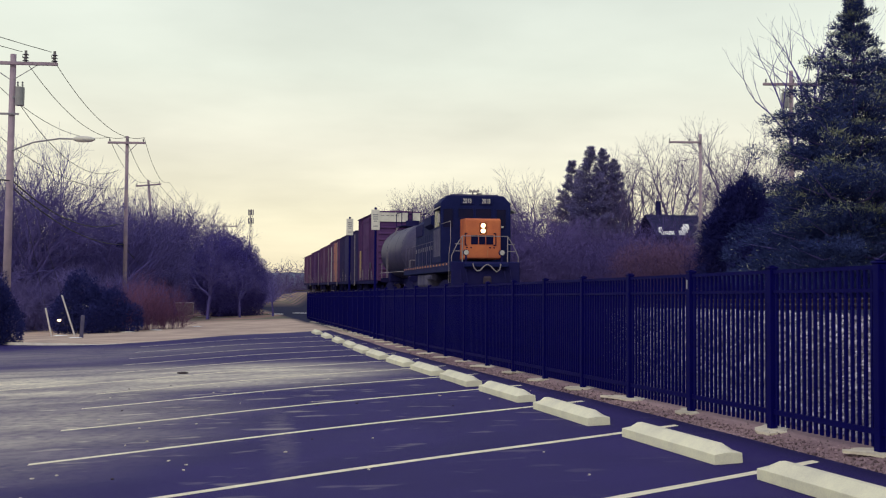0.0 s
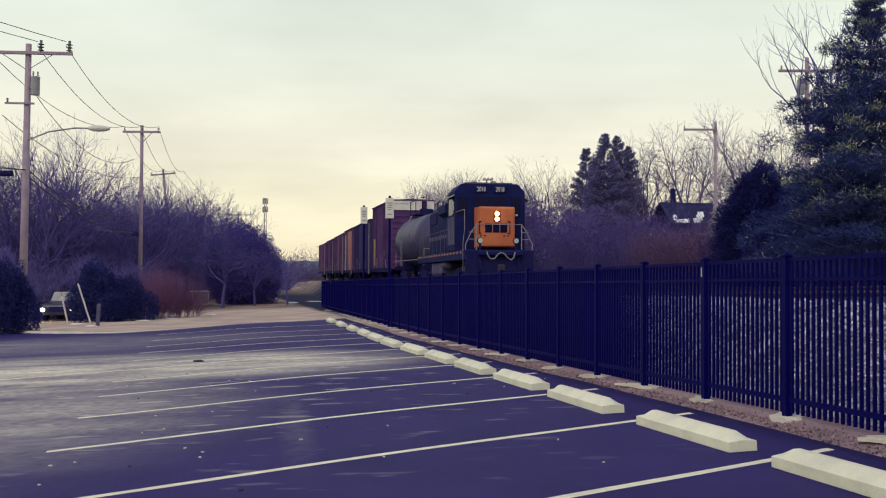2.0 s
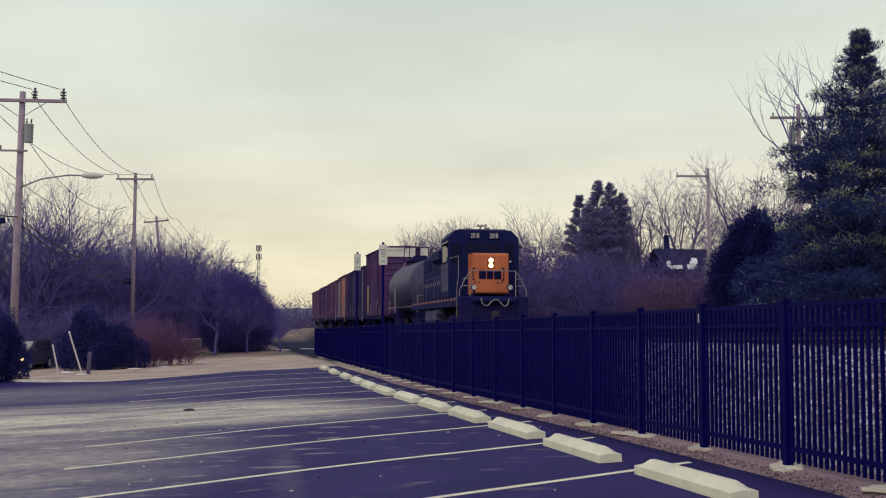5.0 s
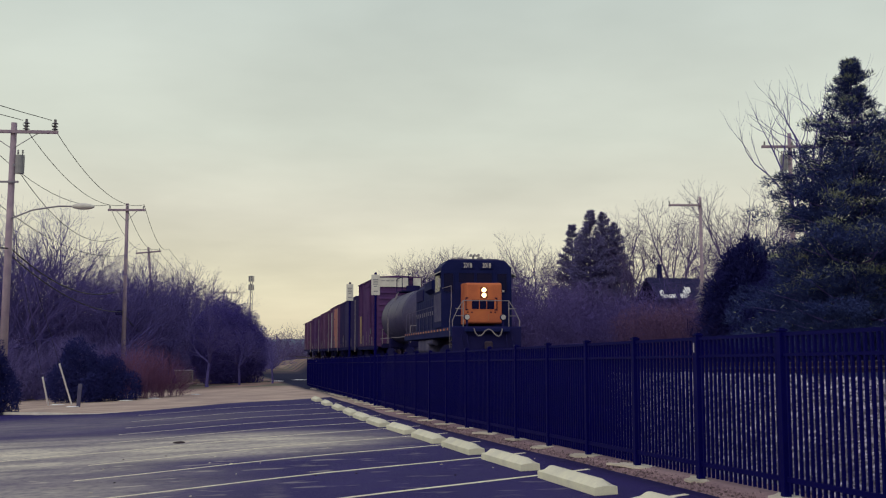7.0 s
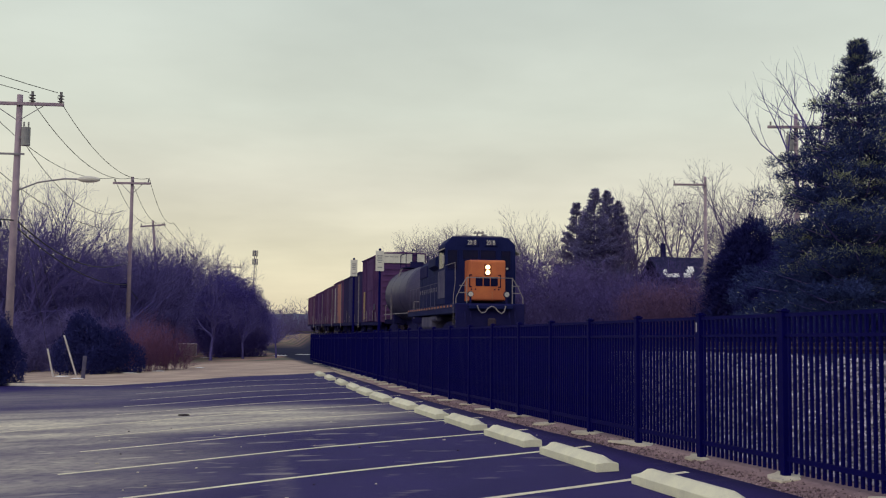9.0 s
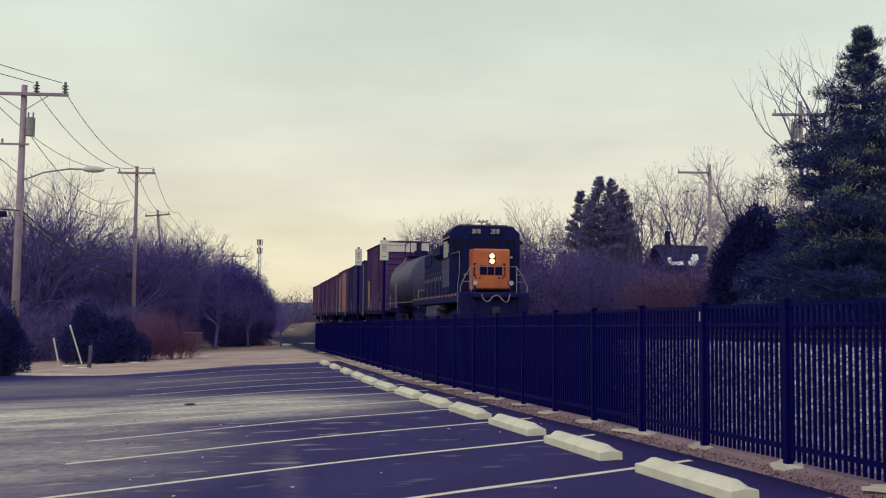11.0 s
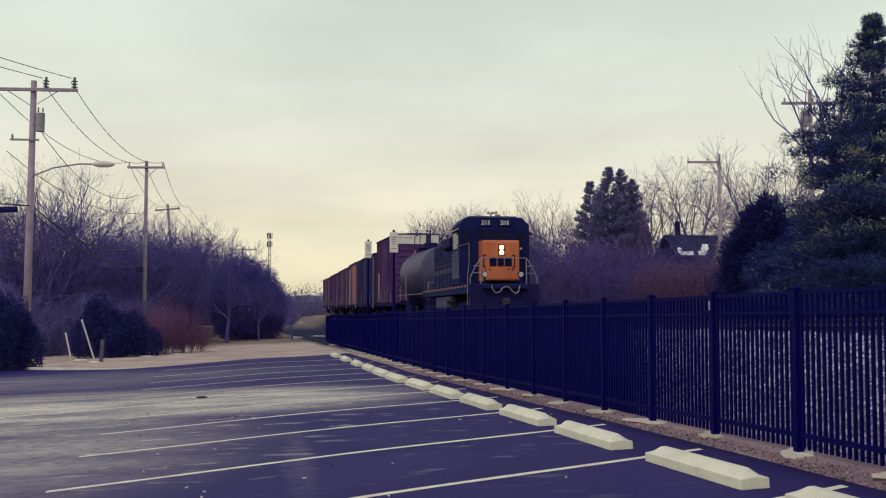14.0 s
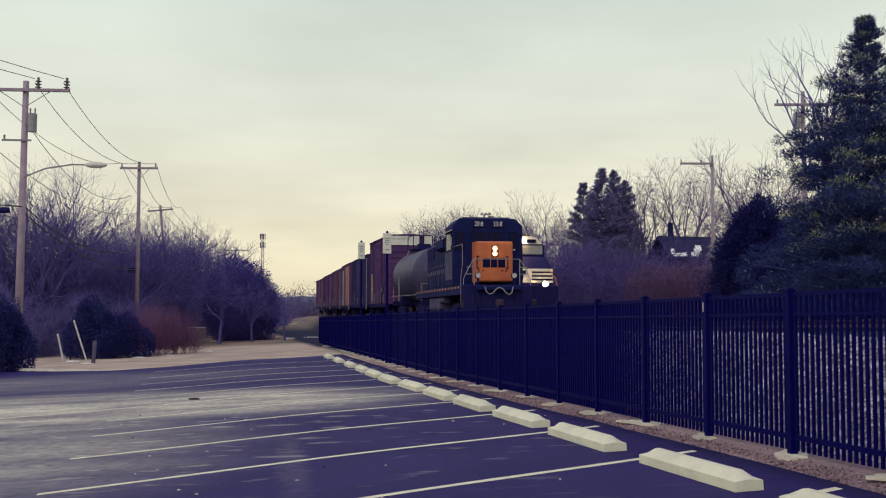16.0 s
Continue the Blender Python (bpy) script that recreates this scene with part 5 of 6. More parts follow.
        part("side_window", box(B(), s * 1.535 - 0.012 + 0.13 * (s > 0), s * 1.535 + 0.012 + 0.13 * (s > 0), 3.35, 4.75, 3.35, 4.10, 0.005), M_GLASS_DARK, cab)
        part("side_panel", box(B(), s * 1.545 - 0.010 + 0.13 * (s > 0), s * 1.545 + 0.010 + 0.13 * (s > 0), 3.05, 5.05, 2.0, 3.25, 0.004), M_GREY_SIDE, cab, "dusty grey cab side panel")
        bm = prism(B(), [(s * 1.52, 4.20), (s * 1.52, 4.26), (s * 1.92, 4.06), (s * 1.92, 4.02)], 3.15, 4.85)
        part("sunshade", bm, M_PALE, cab, "pale sheet-metal sunshade")
        part("mirror", box(B(), s * 1.60 - 0.05, s * 1.60 + 0.04, 3.02, 3.10, 3.5, 3.9, 0.01), M_PALE, cab)
    part("cab_roof", prism(B(), [(-1.12, 4.735), (-1.05, 4.79), (1.05, 4.79), (1.12, 4.735)], 2.98, 5.2), M_GREY_SIDE, cab)
    for x, y in ((-0.55, 3.6), (0.3, 3.3), (0.75, 4.2)):
        part("roof_antenna", box(B(), x - 0.12, x + 0.12, y, y + 0.25, 4.78, 4.90, 0.03), M_PALE, cab)
    bm = B()
    for k, x in enumerate((-0.16, 0.0, 0.16)):
        rod(bm, (x, 3.5, 4.95), (x, 3.15 - 0.06 * k, 4.95), 0.03, 0.07, n=10)
    rod(bm, (0, 3.5, 4.78), (0, 3.5, 4.95), 0.04)
    part("air_horn", bm, M_PALE, loco)
    # long hood
    bm = prism(B(), [(-0.95, 1.70), (-0.95, 4.05), (-0.70, 4.30), (0.70, 4.30), (0.95, 4.05), (0.95, 1.70)], 5.15, 16.45)
    bmesh.ops.bevel(bm, geom=bm.edges[:], offset=0.03, segments=1, affect="EDGES", profile=0.5)
    hood = part("long_hood", bm, M_BLUE, loco)
    for s in (-1, 1):
        for k in range(13):
            y = 5.9 + 0.78 * k
            door = part("hood_door", box(B(), s * 0.962 - 0.012, s * 0.962 + 0.012, y, y + 0.70, 1.85, 3.35, 0.008), M_BLUE, hood)
            part("latch", box(B(), s * 0.985 - 0.012, s * 0.985 + 0.012, y + 0.58, y + 0.63, 2.5, 2.72), M_RAIL_PAINT, door)
        part("radiator_grille", box(B(), s * 0.97 - 0.03, s * 0.97 + 0.03, 13.2, 16.1, 3.40, 4.02, 0.01), M_BLACK, hood)
        part("filter_grille", box(B(), s * 0.97 - 0.03, s * 0.97 + 0.03, 5.3, 6.6, 3.42, 4.0, 0.01), M_BLACK, hood)
        bm = prism(B(), [(s * 0.9, 3.55), (s * 1.22, 3.75), (s * 1.22, 4.15), (s * 0.75, 4.36)], 8.3, 11.0)
        part("brake_blister", bm, M_BLUE, hood, "flared dynamic brake housing")
    for y, r in ((9.0, 0.55), (10.3, 0.55), (13.7, 0.62), (15.2, 0.62)):
        bm = rod(B(), (0, y, 4.29), (0, y, 4.47), r, n=20)
        rod(bm, (0, y, 4.46), (0, y, 4.50), r * 0.8, n=20)
        part("roof_fan", bm, M_GREY_SIDE, hood)
    part("exhaust_stack", rod(B(), (0, 7.6, 4.28), (0, 7.6, 4.62), 0.22, n=12), M_BLACK, hood)
    part("air_filter_housing", box(B(), -0.62, 0.62, 5.3, 6.8, 4.28, 4.50, 0.04), M_GREY_SIDE, hood)
    # running gear
    truck(loco, 4.2, 2.75, 2)
    truck(loco, 13.6, 2.75, 2)
    bm = prism(B(), [(-1.38, 0.70), (-1.38, 1.24), (1.38, 1.24), (1.38, 0.70), (1.05, 0.32), (-1.05, 0.32)], 8.4, 12.2)
    bmesh.ops.bevel(bm, geom=bm.edges[:], offset=0.05, segments=2, affect="EDGES", profile=0.5)
    part("fuel_tank", bm, M_GREY_SIDE, loco, "dusty grey fuel tank")
    for s in (-1, 1):
        part("air_reservoir", rod(B(), (s * 1.25, 6.7, 1.12), (s * 1.25, 8.9, 1.12), 0.16, n=14), M_GREY_SIDE, loco)
        # corner steps
        for z in (0.45, 0.75, 1.05, 1.35):
            part("step", box(B(), min(s * 1.05, s * 1.5), max(s * 1.05, s * 1.5), 0.42, 0.72, z, z + 0.04), M_BLACK, loco)
        # striped sill
        for k in range(34):
            y = 0.75 + 0.49 * k
            part("sill_reflector", box(B(), s * 1.508 - 0.008, s * 1.508 + 0.008, y, y + 0.26, 1.56, 1.65), M_REFLECT if k % 2 else M_GREY_SIDE, loco)
        # side handrail
        part("side_handrail", pipe(B(), [(s * 1.46, 5.3, 2.78), (s * 1.46, 16.9, 2.78)], 0.018), M_GREY_SIDE, loco)
        for k in range(9):
            y = 5.3 + 1.45 * k
            part("stanchion", rod(B(), (s * 1.46, y, 1.70), (s * 1.46, y, 2.78), 0.014, n=6), M_GREY_SIDE, loco)
        # looped corner rails
        part("corner_handrail", pipe(B(), [(s * 0.98, 0.45, 2.79), (s * 1.22, 0.45, 2.42), (s * 1.44, 0.45, 1.95), (s * 1.46, 0.45, 0.75)], 0.019), M_RAIL_PAINT, loco)
        part("corner_handrail", pipe(B(), [(s * 1.50, 2.95, 3.44), (s * 1.42, 0.9, 3.44), (s * 1.42, 0.85, 2.6), (s * 1.50, 0.80, 2.0), (s * 1.50, 0.78, 0.8)], 0.014), M_RAIL_PAINT, loco) if s < 0 else None
        for z in (2.15, 2.45):
            part("platform_rail", rod(B(), (s * 0.98, 0.45, z), (s * 1.30, 0.45, z), 0.016, n=6), M_RAIL_PAINT, loco)
        part("platform_post", rod(B(), (s * 0.98, 0.45, 1.70), (s * 0.98, 0.45, 2.79), 0.022, n=6), M_RAIL_PAINT, loco)
    part("front_handrail", pipe(B(), [(-0.98, 0.45, 2.79), (0.98, 0.45, 2.79)], 0.019), M_RAIL_PAINT, loco)
    # sagging brake hoses
    sag = ((-0.62, 1.62), (-0.56, 1.42), (-0.44, 1.30), (-0.28, 1.33), (-0.14, 1.50), (0.0, 1.58), (0.14, 1.52), (0.28, 1.36), (0.42, 1.27), (0.54, 1.36), (0.60, 1.60))
    pts = [(x, -0.04 - 0.03 * math.sin(9 * x), z) for x, z in sag]
    part("brake_hose", pipe(B(), pts, 0.026), M_RAIL_PAINT, loco, "looped pale brake hose")
    for x in (-1.1, -0.85, 0.8, 1.05):
        part("air_hose", pipe(B(), [(x, 0.26, 1.35), (x, 0.12, 1.1), (x + 0.05, 0.08, 0.85)], 0.03), M_BLACK, loco)
    return loco


def wide_nose_locomotive():
    """The oncoming engine: black, wide-nosed, with a white striped band. y runs back from its front coupler."""
    loco = thing("wide_nose_locomotive", "black wide-nosed diesel locomotive with glaring headlights and a white striped band", "locomotive")
    part("underframe", box(B(), -1.55, 1.55, 0.40, 22.0, 1.28, 1.70, 0.02), M_BLACK, loco)
    bm = box(B(), -1.50, 1.50, 0.28, 0.40, 0.62, 1.78, 0.02)
    prism_x(bm, [(0.30, 0.66), (-0.10, 0.20), (-0.05, 0.16), (0.42, 0.60)], -1.45, 1.45)
    part("pilot", bm, M_BLACK, loco)
    coupler(loco, 0.0, 1)
    bm = prism_x(B(), [(1.0, 1.72), (1.0, 2.75), (2.3, 3.45), (3.0, 3.45), (3.0, 1.72)], -1.42, 1.42)
    bmesh.ops.bevel(bm, geom=bm.edges[:], offset=0.07, segments=2, affect="EDGES", profile=0.5)
    nose = part("nose", bm, M_BLACK, loco)
    band = part("nose_band", box(B(), -1.40, 1.40, 0.975, 1.0, 1.98, 2.74, 0.004), M_WHITE_BAND, nose, "white nose band with black stripes")
    for z in (2.10, 2.30, 2.50):
        part("stripe", box(B(), 0.22, 1.38, 0.962, 0.976, z, z + 0.09), M_INK, band)
    for x0, x1, z0, z1 in ((-0.62, -0.30, 2.36, 2.50), (-0.40, -0.12, 2.46, 2.64), (-0.60, -0.52, 2.12, 2.38), (-0.34, -0.26, 2.14, 2.40)):
        part("emblem_block", box(B(), x0, x1, 0.962, 0.976, z0, z1), M_INK, band)
    bm = prism(B(), [(-1.50, 1.70), (-1.50, 4.05), (-1.15, 4.50), (-0.75, 4.66), (0.75, 4.66), (1.15, 4.50), (1.50, 4.05), (1.50, 1.70)], 2.9, 6.4)
    bmesh.ops.bevel(bm, geom=bm.edges[:], offset=0.04, segments=2, affect="EDGES", profile=0.5)
    cab = part("cab", bm, M_BLACK, loco)
    part("roof_fascia", prism(B(), [(-1.34, 4.20), (-1.08, 4.50), (-0.72, 4.63), (0.72, 4.63), (1.08, 4.50), (1.34, 4.20)], 2.84, 2.90), M_WHITE_BAND, cab, "cream fascia above the windshield")
    for x0, x1 in ((-1.36, -0.05), (0.05, 1.36)):
        # the panes' reflection is plain grey enamel, not glass
        part("windshield", box(B(), x0, x1, 2.86, 2.90, 3.62, 4.12, 0.01), M_GREY_CAN, cab, "windshield painted pale grey as a reflection")
    part("number_board", box(B(), 0.45, 0.98, 2.80, 2.845, 4.26, 4.46, 0.005), M_INK, cab)
    part("headlight_housing", box(B(), -0.26, 0.26, 2.74, 2.86, 4.24, 4.48, 0.03), M_BLACK, cab)
    for s in (-1, 1):
        part("headlight", disc(s * 0.13, 2.70, 4.36, 0.125), M_LAMP_BRIGHT, loco, "glaring warm headlight")
        part("ditch_light", disc(s * 0.86, 0.55, 1.90, 0.14), M_LAMP_BRIGHT, loco, "glaring warm ditch light")
        part("ditch_light_box", box(B(), s * 0.86 - 0.14, s * 0.86 + 0.14, 0.60, 0.85, 1.70, 2.05, 0.02), M_BLACK, loco)
        # lamp glow on the rail is put in as the reflector orange
        part("corner_handrail", pipe(B(), [(s * 1.0, 0.45, 2.7), (s * 1.40, 0.45, 2.2), (s * 1.50, 0.45, 1.7), (s * 1.50, 0.45, 0.7)], 0.026), M_REFLECT, loco, "handrail coloured orange for the lamp glow")
        part("side_handrail", pipe(B(), [(s * 1.50, 6.6, 2.78), (s * 1.50, 21.5, 2.78)], 0.022), M_RAIL_PAINT, loco)
        part("side_window", box(B(), s * 1.505 - 0.012, s * 1.505 + 0.012, 3.8, 5.6, 3.45, 4.0, 0.005), M_GLASS_DARK, cab)
    bm = prism(B(), [(-0.95, 1.70), (-0.95, 4.2), (-0.7, 4.5), (0.7, 4.5), (0.95, 4.2), (0.95, 1.70)], 6.4, 21.2)
    part("long_hood", bm, M_BLACK, loco)
    part("radiator_wing", prism(B(), [(-1.5, 4.15), (-1.5, 4.55), (1.5, 4.55), (1.5, 4.15)], 17.6, 21.3), M_BLACK, loco)
    truck(loco, 4.6, 3.8, 3)
    truck(loco, 17.6, 3.8, 3)
    part("fuel_tank", prism(B(), [(-1.4, 0.7), (-1.4, 1.26), (1.4, 1.26), (1.4, 0.7), (1.0, 0.3), (-1.0, 0.3)], 7.6, 14.0), M_BLACK, loco)
    return loco


def tank_car(m, length):
    car = thing("tank_car", "grimy dark grey railway tank car with a top platform", "railway car", m)
    zc, r = 2.85, 1.66
    bm = B()
    prof = [(0.55, 0.02), (0.60, 0.55), (0.75, 1.0), (1.0, 1.38), (1.35, 1.59), (1.7, r), (length - 1.7, r), (length - 1.35, 1.59), (length - 1.0, 1.38), (length - 0.75, 1.0), (length - 0.60, 0.55), (length - 0.55, 0.02)]
    rings, n = [], 36
    for y, q in prof:
        rings.append([bm.verts.new((q * math.cos(2 * math.pi * k / n), y, zc + q * math.sin(2 * math.pi * k / n))) for k in range(n)])
    for a, b in zip(rings, rings[1:]):
        for k in range(n):
            bm.faces.new((a[k], a[(k + 1) % n], b[(k + 1) % n], b[k]))
    bm.faces.new(rings[0][::-1])
    bm.faces.new(rings[-1])
    bmesh.ops.recalc_face_normals(bm, faces=bm.faces)
    shell = part("tank", bm, M_TANK, car, smooth=True)
    for y in (1.72, length * 0.36, length * 0.64, length - 1.72):
        part("strap", rod(B(), (0, y - 0.04, zc), (0, y + 0.04, zc), r + 0.012, n=36, caps=True), M_TANK, shell)
    part("centre_sill", box(B(), -0.30, 0.30, 0.2, length - 0.2, 0.85, 1.25), M_BLACK, car)
    for y in (0.25, length - 0.35):
        part("end_sill", box(B(), -1.45, 1.45, y, y + 0.10, 0.95, 1.25), M_BLACK, car)
        part("end_handrail", pipe(B(), [(-1.4, y, 1.2), (-1.4, y, 2.2), (1.4, y, 2.2), (1.4, y, 1.2)], 0.025), M_RAIL_PAINT, car)
    for y in (2.0, length - 2.0):
        part("saddle", box(B(), -1.15, 1.15, y - 0.3, y + 0.3, 0.95, 1.75, 0.05), M_BLACK, car)
        truck(car, y, 1.7, 2, 0.42)
    yc = length * 0.62
    part("dome", rod(B(), (0, yc, zc + r - 0.1), (0, yc, zc + r + 0.45), 0.45, n=18), M_BLACK, car)
    part("top_platform", box(B(), -0.9, 0.9, yc - 1.0, yc + 1.0, zc + r + 0.03, zc + r + 0.10), M_BLACK, car)
    for s in (-1, 1):
        part("platform_rail", pipe(B(), [(s * 0.9, yc - 1.0, zc + r + 0.1), (s * 0.9, yc - 1.0, zc + r + 0.95), (s * 0.9, yc + 1.0, zc + r + 0.95), (s * 0.9, yc + 1.0, zc + r + 0.1)], 0.03), M_BLACK, car)
        part("side_handrail", pipe(B(), [(s * 1.5, 0.3, 1.55), (s * 1.62, 1.5, 1.55), (s * 1.62, length - 1.5, 1.55), (s * 1.5, length - 0.3, 1.55)], 0.025), M_RAIL_PAINT, car)
        bm = B()
        for dx in (-0.2, 0.2):
            pipe(bm, [(s * 1.66, yc + dx, 1.2), (s * 1.66, yc + dx, zc), (s * 1.0, yc + dx, zc + r)], 0.02)
        part("ladder", bm, M_RAIL_PAINT, car)
        for k in range(3):
            part("lettering_bar", box(B(), s * 1.605 - 0.01, s * 1.605 + 0.01, 6.2 + 0.55 * k, 6.6 + 0.55 * k, 2.55, 2.78), M_GREY_SIDE, shell)
    coupler(car, 0.1, 1)
    coupler(car, length - 0.1, -1)
    return car


def boxcar(m, length, top, paint, label, white_end=False, mark=False, seed=1, panels=()):
    rng = random.Random(seed)
    car = thing("boxcar", label, "railway car", m)
    bm = box(B(), -1.52, 1.52, 0.5, length - 0.5, 1.05, top - 0.12, 0.03)
    body = part("body", bm, paint, car)
    part("roof", prism(B(), [(-1.60, top - 0.14), (-1.60, top - 0.08), (0, top), (1.60, top - 0.08), (1.60, top - 0.14)], 0.45, length - 0.45), paint, car)
    for y in np.arange(1.2, length - 1.0, 1.25):
        part("roof_rib", prism(B(), [(-1.58, top - 0.08), (0, top + 0.03), (1.58, top - 0.08), (0, top - 0.02)], y, y + 0.08), paint, car)
    for s in (-1, 1):
        for y in np.arange(0.6, length - 0.6, 0.95):
            if not length / 2 - 1.6 < y < length / 2 + 1.5:
                part("side_post", box(B(), s * 1.55 - 0.05, s * 1.55 + 0.05, y, y + 0.09, 1.10, top - 0.15), paint, body)
        door = part("door", box(B(), s * 1.57 - 0.04, s * 1.57 + 0.04, length / 2 - 1.5, length / 2 + 1.5, 1.15, top - 0.35, 0.01), paint, body)
        for k in range(5):
            z = 1.4 + (top - 2.0) * k / 4
            part("door_rib", box(B(), s * 1.62 - 0.02, s * 1.62 + 0.02, length / 2 - 1.45, length / 2 + 1.45, z, z + 0.07), paint, door)
        part("side_sill", box(B(), s * 1.54 - 0.05, s * 1.54 + 0.05, 0.5, length - 0.5, 0.85, 1.10), M_BLACK, car)
        bm = B()
        for dy in (0.0, 0.42):
            rod(bm, (s * 1.62, 0.60 + dy, 0.7), (s * 1.62, 0.60 + dy, top - 0.4), 0.02, n=5)
        for k in range(9):
            z = 0.8 + (top - 1.4) * k / 8
            rod(bm, (s * 1.62, 0.60, z), (s * 1.62, 1.02, z), 0.015, n=5)
        part("ladder", bm, M_RAIL_PAINT, car)
        for k in range(rng.randint(2, 4)):
            y = rng.uniform(1.2, length - 2.4)
            if abs(y - length / 2) < 2:
                continue
            z = rng.uniform(1.5, 2.4)
            part("lettering_bar", box(B(), s * 1.605 - 0.006, s * 1.605 + 0.006, y, y + rng.uniform(0.4, 1.0), z, z + rng.uniform(0.15, 0.5)), M_GREY_SIDE, body, "faded grey lettering")
    for s in (-1, 1):
        for y0, y1, z1, coat in panels:
            part("side_panel", box(B(), s * 1.615 - 0.006, s * 1.615 + 0.006, y0, y1, 1.12, z1), coat, body)
        for k in range(7):
            y, w, h = rng.uniform(0.7, length - 1.5), rng.uniform(0.12, 0.5), rng.uniform(0.25, 1.1)
            part("chalk_smear", box(B(), s * 1.626 - 0.004, s * 1.626 + 0.004, y, y + w, 1.14, 1.14 + h), M_SMEAR, body, "pale chalky smear")
    if mark:
        part("yellow_mark", box(B(), -1.625, -1.605, length * 0.74, length * 0.74 + 0.9, 1.3, 3.4), M_YELLOW_MARK, body, "yellow painted stripe")
    for z in np.arange(1.35, top - 1.0, 0.42):
        part("end_corrugation", box(B(), -1.45, 1.45, 0.44, 0.52, z, z + 0.16, 0.03), paint, body)
    if white_end:
        band = part("end_band", box(B(), -1.50, 0.62, 0.425, 0.50, top - 0.80, top - 0.16, 0.004), M_WHITE_BAND, body, "white painted band on the car end")
        part("end_band", box(B(), 0.95, 1.50, 0.425, 0.50, top - 0.80, top - 0.16, 0.004), M_WHITE_BAND, body)
        bm = B()
        for x in (0.62, 0.92):
            rod(bm, (x, 0.36, top - 1.6), (x, 0.36, top + 0.22), 0.03, n=6)
        for k in range(5):
            rod(bm, (0.62, 0.36, top - 1.4 + 0.38 * k), (0.92, 0.36, top - 1.4 + 0.38 * k), 0.025, n=6)
        part("brake_ladder", bm, M_BLACK, car, "dark end ladder with brake platform")
        for k in range(4):
            part("lettering_bar", box(B(), -1.30 + 0.34 * k, -1.06 + 0.34 * k, 0.418, 0.427, top - 0.40, top - 0.345), M_GREY_CAN, band)
    part("centre_sill", box(B(), -0.3, 0.3, 0.1, length - 0.1, 0.80, 1.05), M_BLACK, car)
    for y in (2.2, length - 2.2):
        truck(car, y, 1.7, 2, 0.42)
    coupler(car, 0.0, 1)
    coupler(car, length, -1)
    return car


def along(shift=0.0):
    """Points along the shifted track from the standing engine's front coupler, with their distance."""
    i0 = min(range(len(TRACK_LINE)), key=lambda i: (TRACK_LINE[i] - Vector((2.5, 44.5, 0))).length)
    pts = []
    for i, p in enumerate(TRACK_LINE[:-1]):
        t = (TRACK_LINE[i + 1] - p).normalized()
        pts.append(p + Vector((t.y, -t.x, 0)) * shift)
    s, acc = [0.0], 0.0
    for a, b in zip(pts, pts[1:]):
        acc += (b - a).length
        s.append(acc)
    s = np.array(s) - s[i0]
    return s, np.array([p[:2] for p in pts])


def on_track(at, length, shift=0.0):
    """The pose of a car of that length whose front stands at that distance."""
    s, p = along(shift)
    a = [float(np.interp(at, s, p[:, k])) for k in (0, 1)]
    b = [float(np.interp(at + length, s, p[:, k])) for k in (0, 1)]
    return pose(a[0], a[1], RAIL_TOP + (0.15 if shift else 0), 0, 0, math.degrees(math.atan2(-(b[0] - a[0]), b[1] - a[1])))


SPACING = 3.85
road_locomotive(on_track(0.0, 18.0) @ pose(0, 0, 0, 0, 0, 1.2))
tank_car(on_track(18.3, 11.2), 11.2)
CARS = [
    (29.9, 11.2, 6.0, M_MAROON, "tall maroon boxcar with a white band across its end", True, True),
    (41.5, 16.4, 5.25, M_NAVY, "grimy navy blue boxcar with dusty sides", False, False),
    (58.3, 11.0, 5.30, M_MAROON_2, "weathered red-brown boxcar with an orange side panel", False, False),
    (69.7, 15.2, 5.20, M_MAROON_2, "red-brown boxcar with grimy sides", False, False),
    (85.3, 15.2, 5.15, M_MAROON, "maroon boxcar with grimy sides", False, False),
    (100.9, 15.2, 5.05, M_MAROON_2, "red-brown boxcar with grimy sides", False, False),
]
for i, (at, length, top, paint, label, white, mark) in enumerate(CARS):
    boxcar(on_track(at, length), length, top, paint, label, white, mark, seed=i, panels=((0.6, 4.9, 4.9, M_ORANGE), (7.4, 8.5, 4.7, M_PALE)) if i == 2 else ())
oncoming = wide_nose_locomotive()


# ---- poles, wires, signs ----
def insulator(parent, x, y, z, h=0.22, r=0.06):
    bm = rod(B(), (x, y, z), (x, y, z + h), r * 0.4, n=8)
    for k in range(3):
        rod(bm, (x, y, z + 0.06 + h * 0.26 * k), (x, y, z + 0.09 + h * 0.26 * k), r, r * 0.7, n=10)
    return part("insulator", bm, M_INSULATOR, parent)


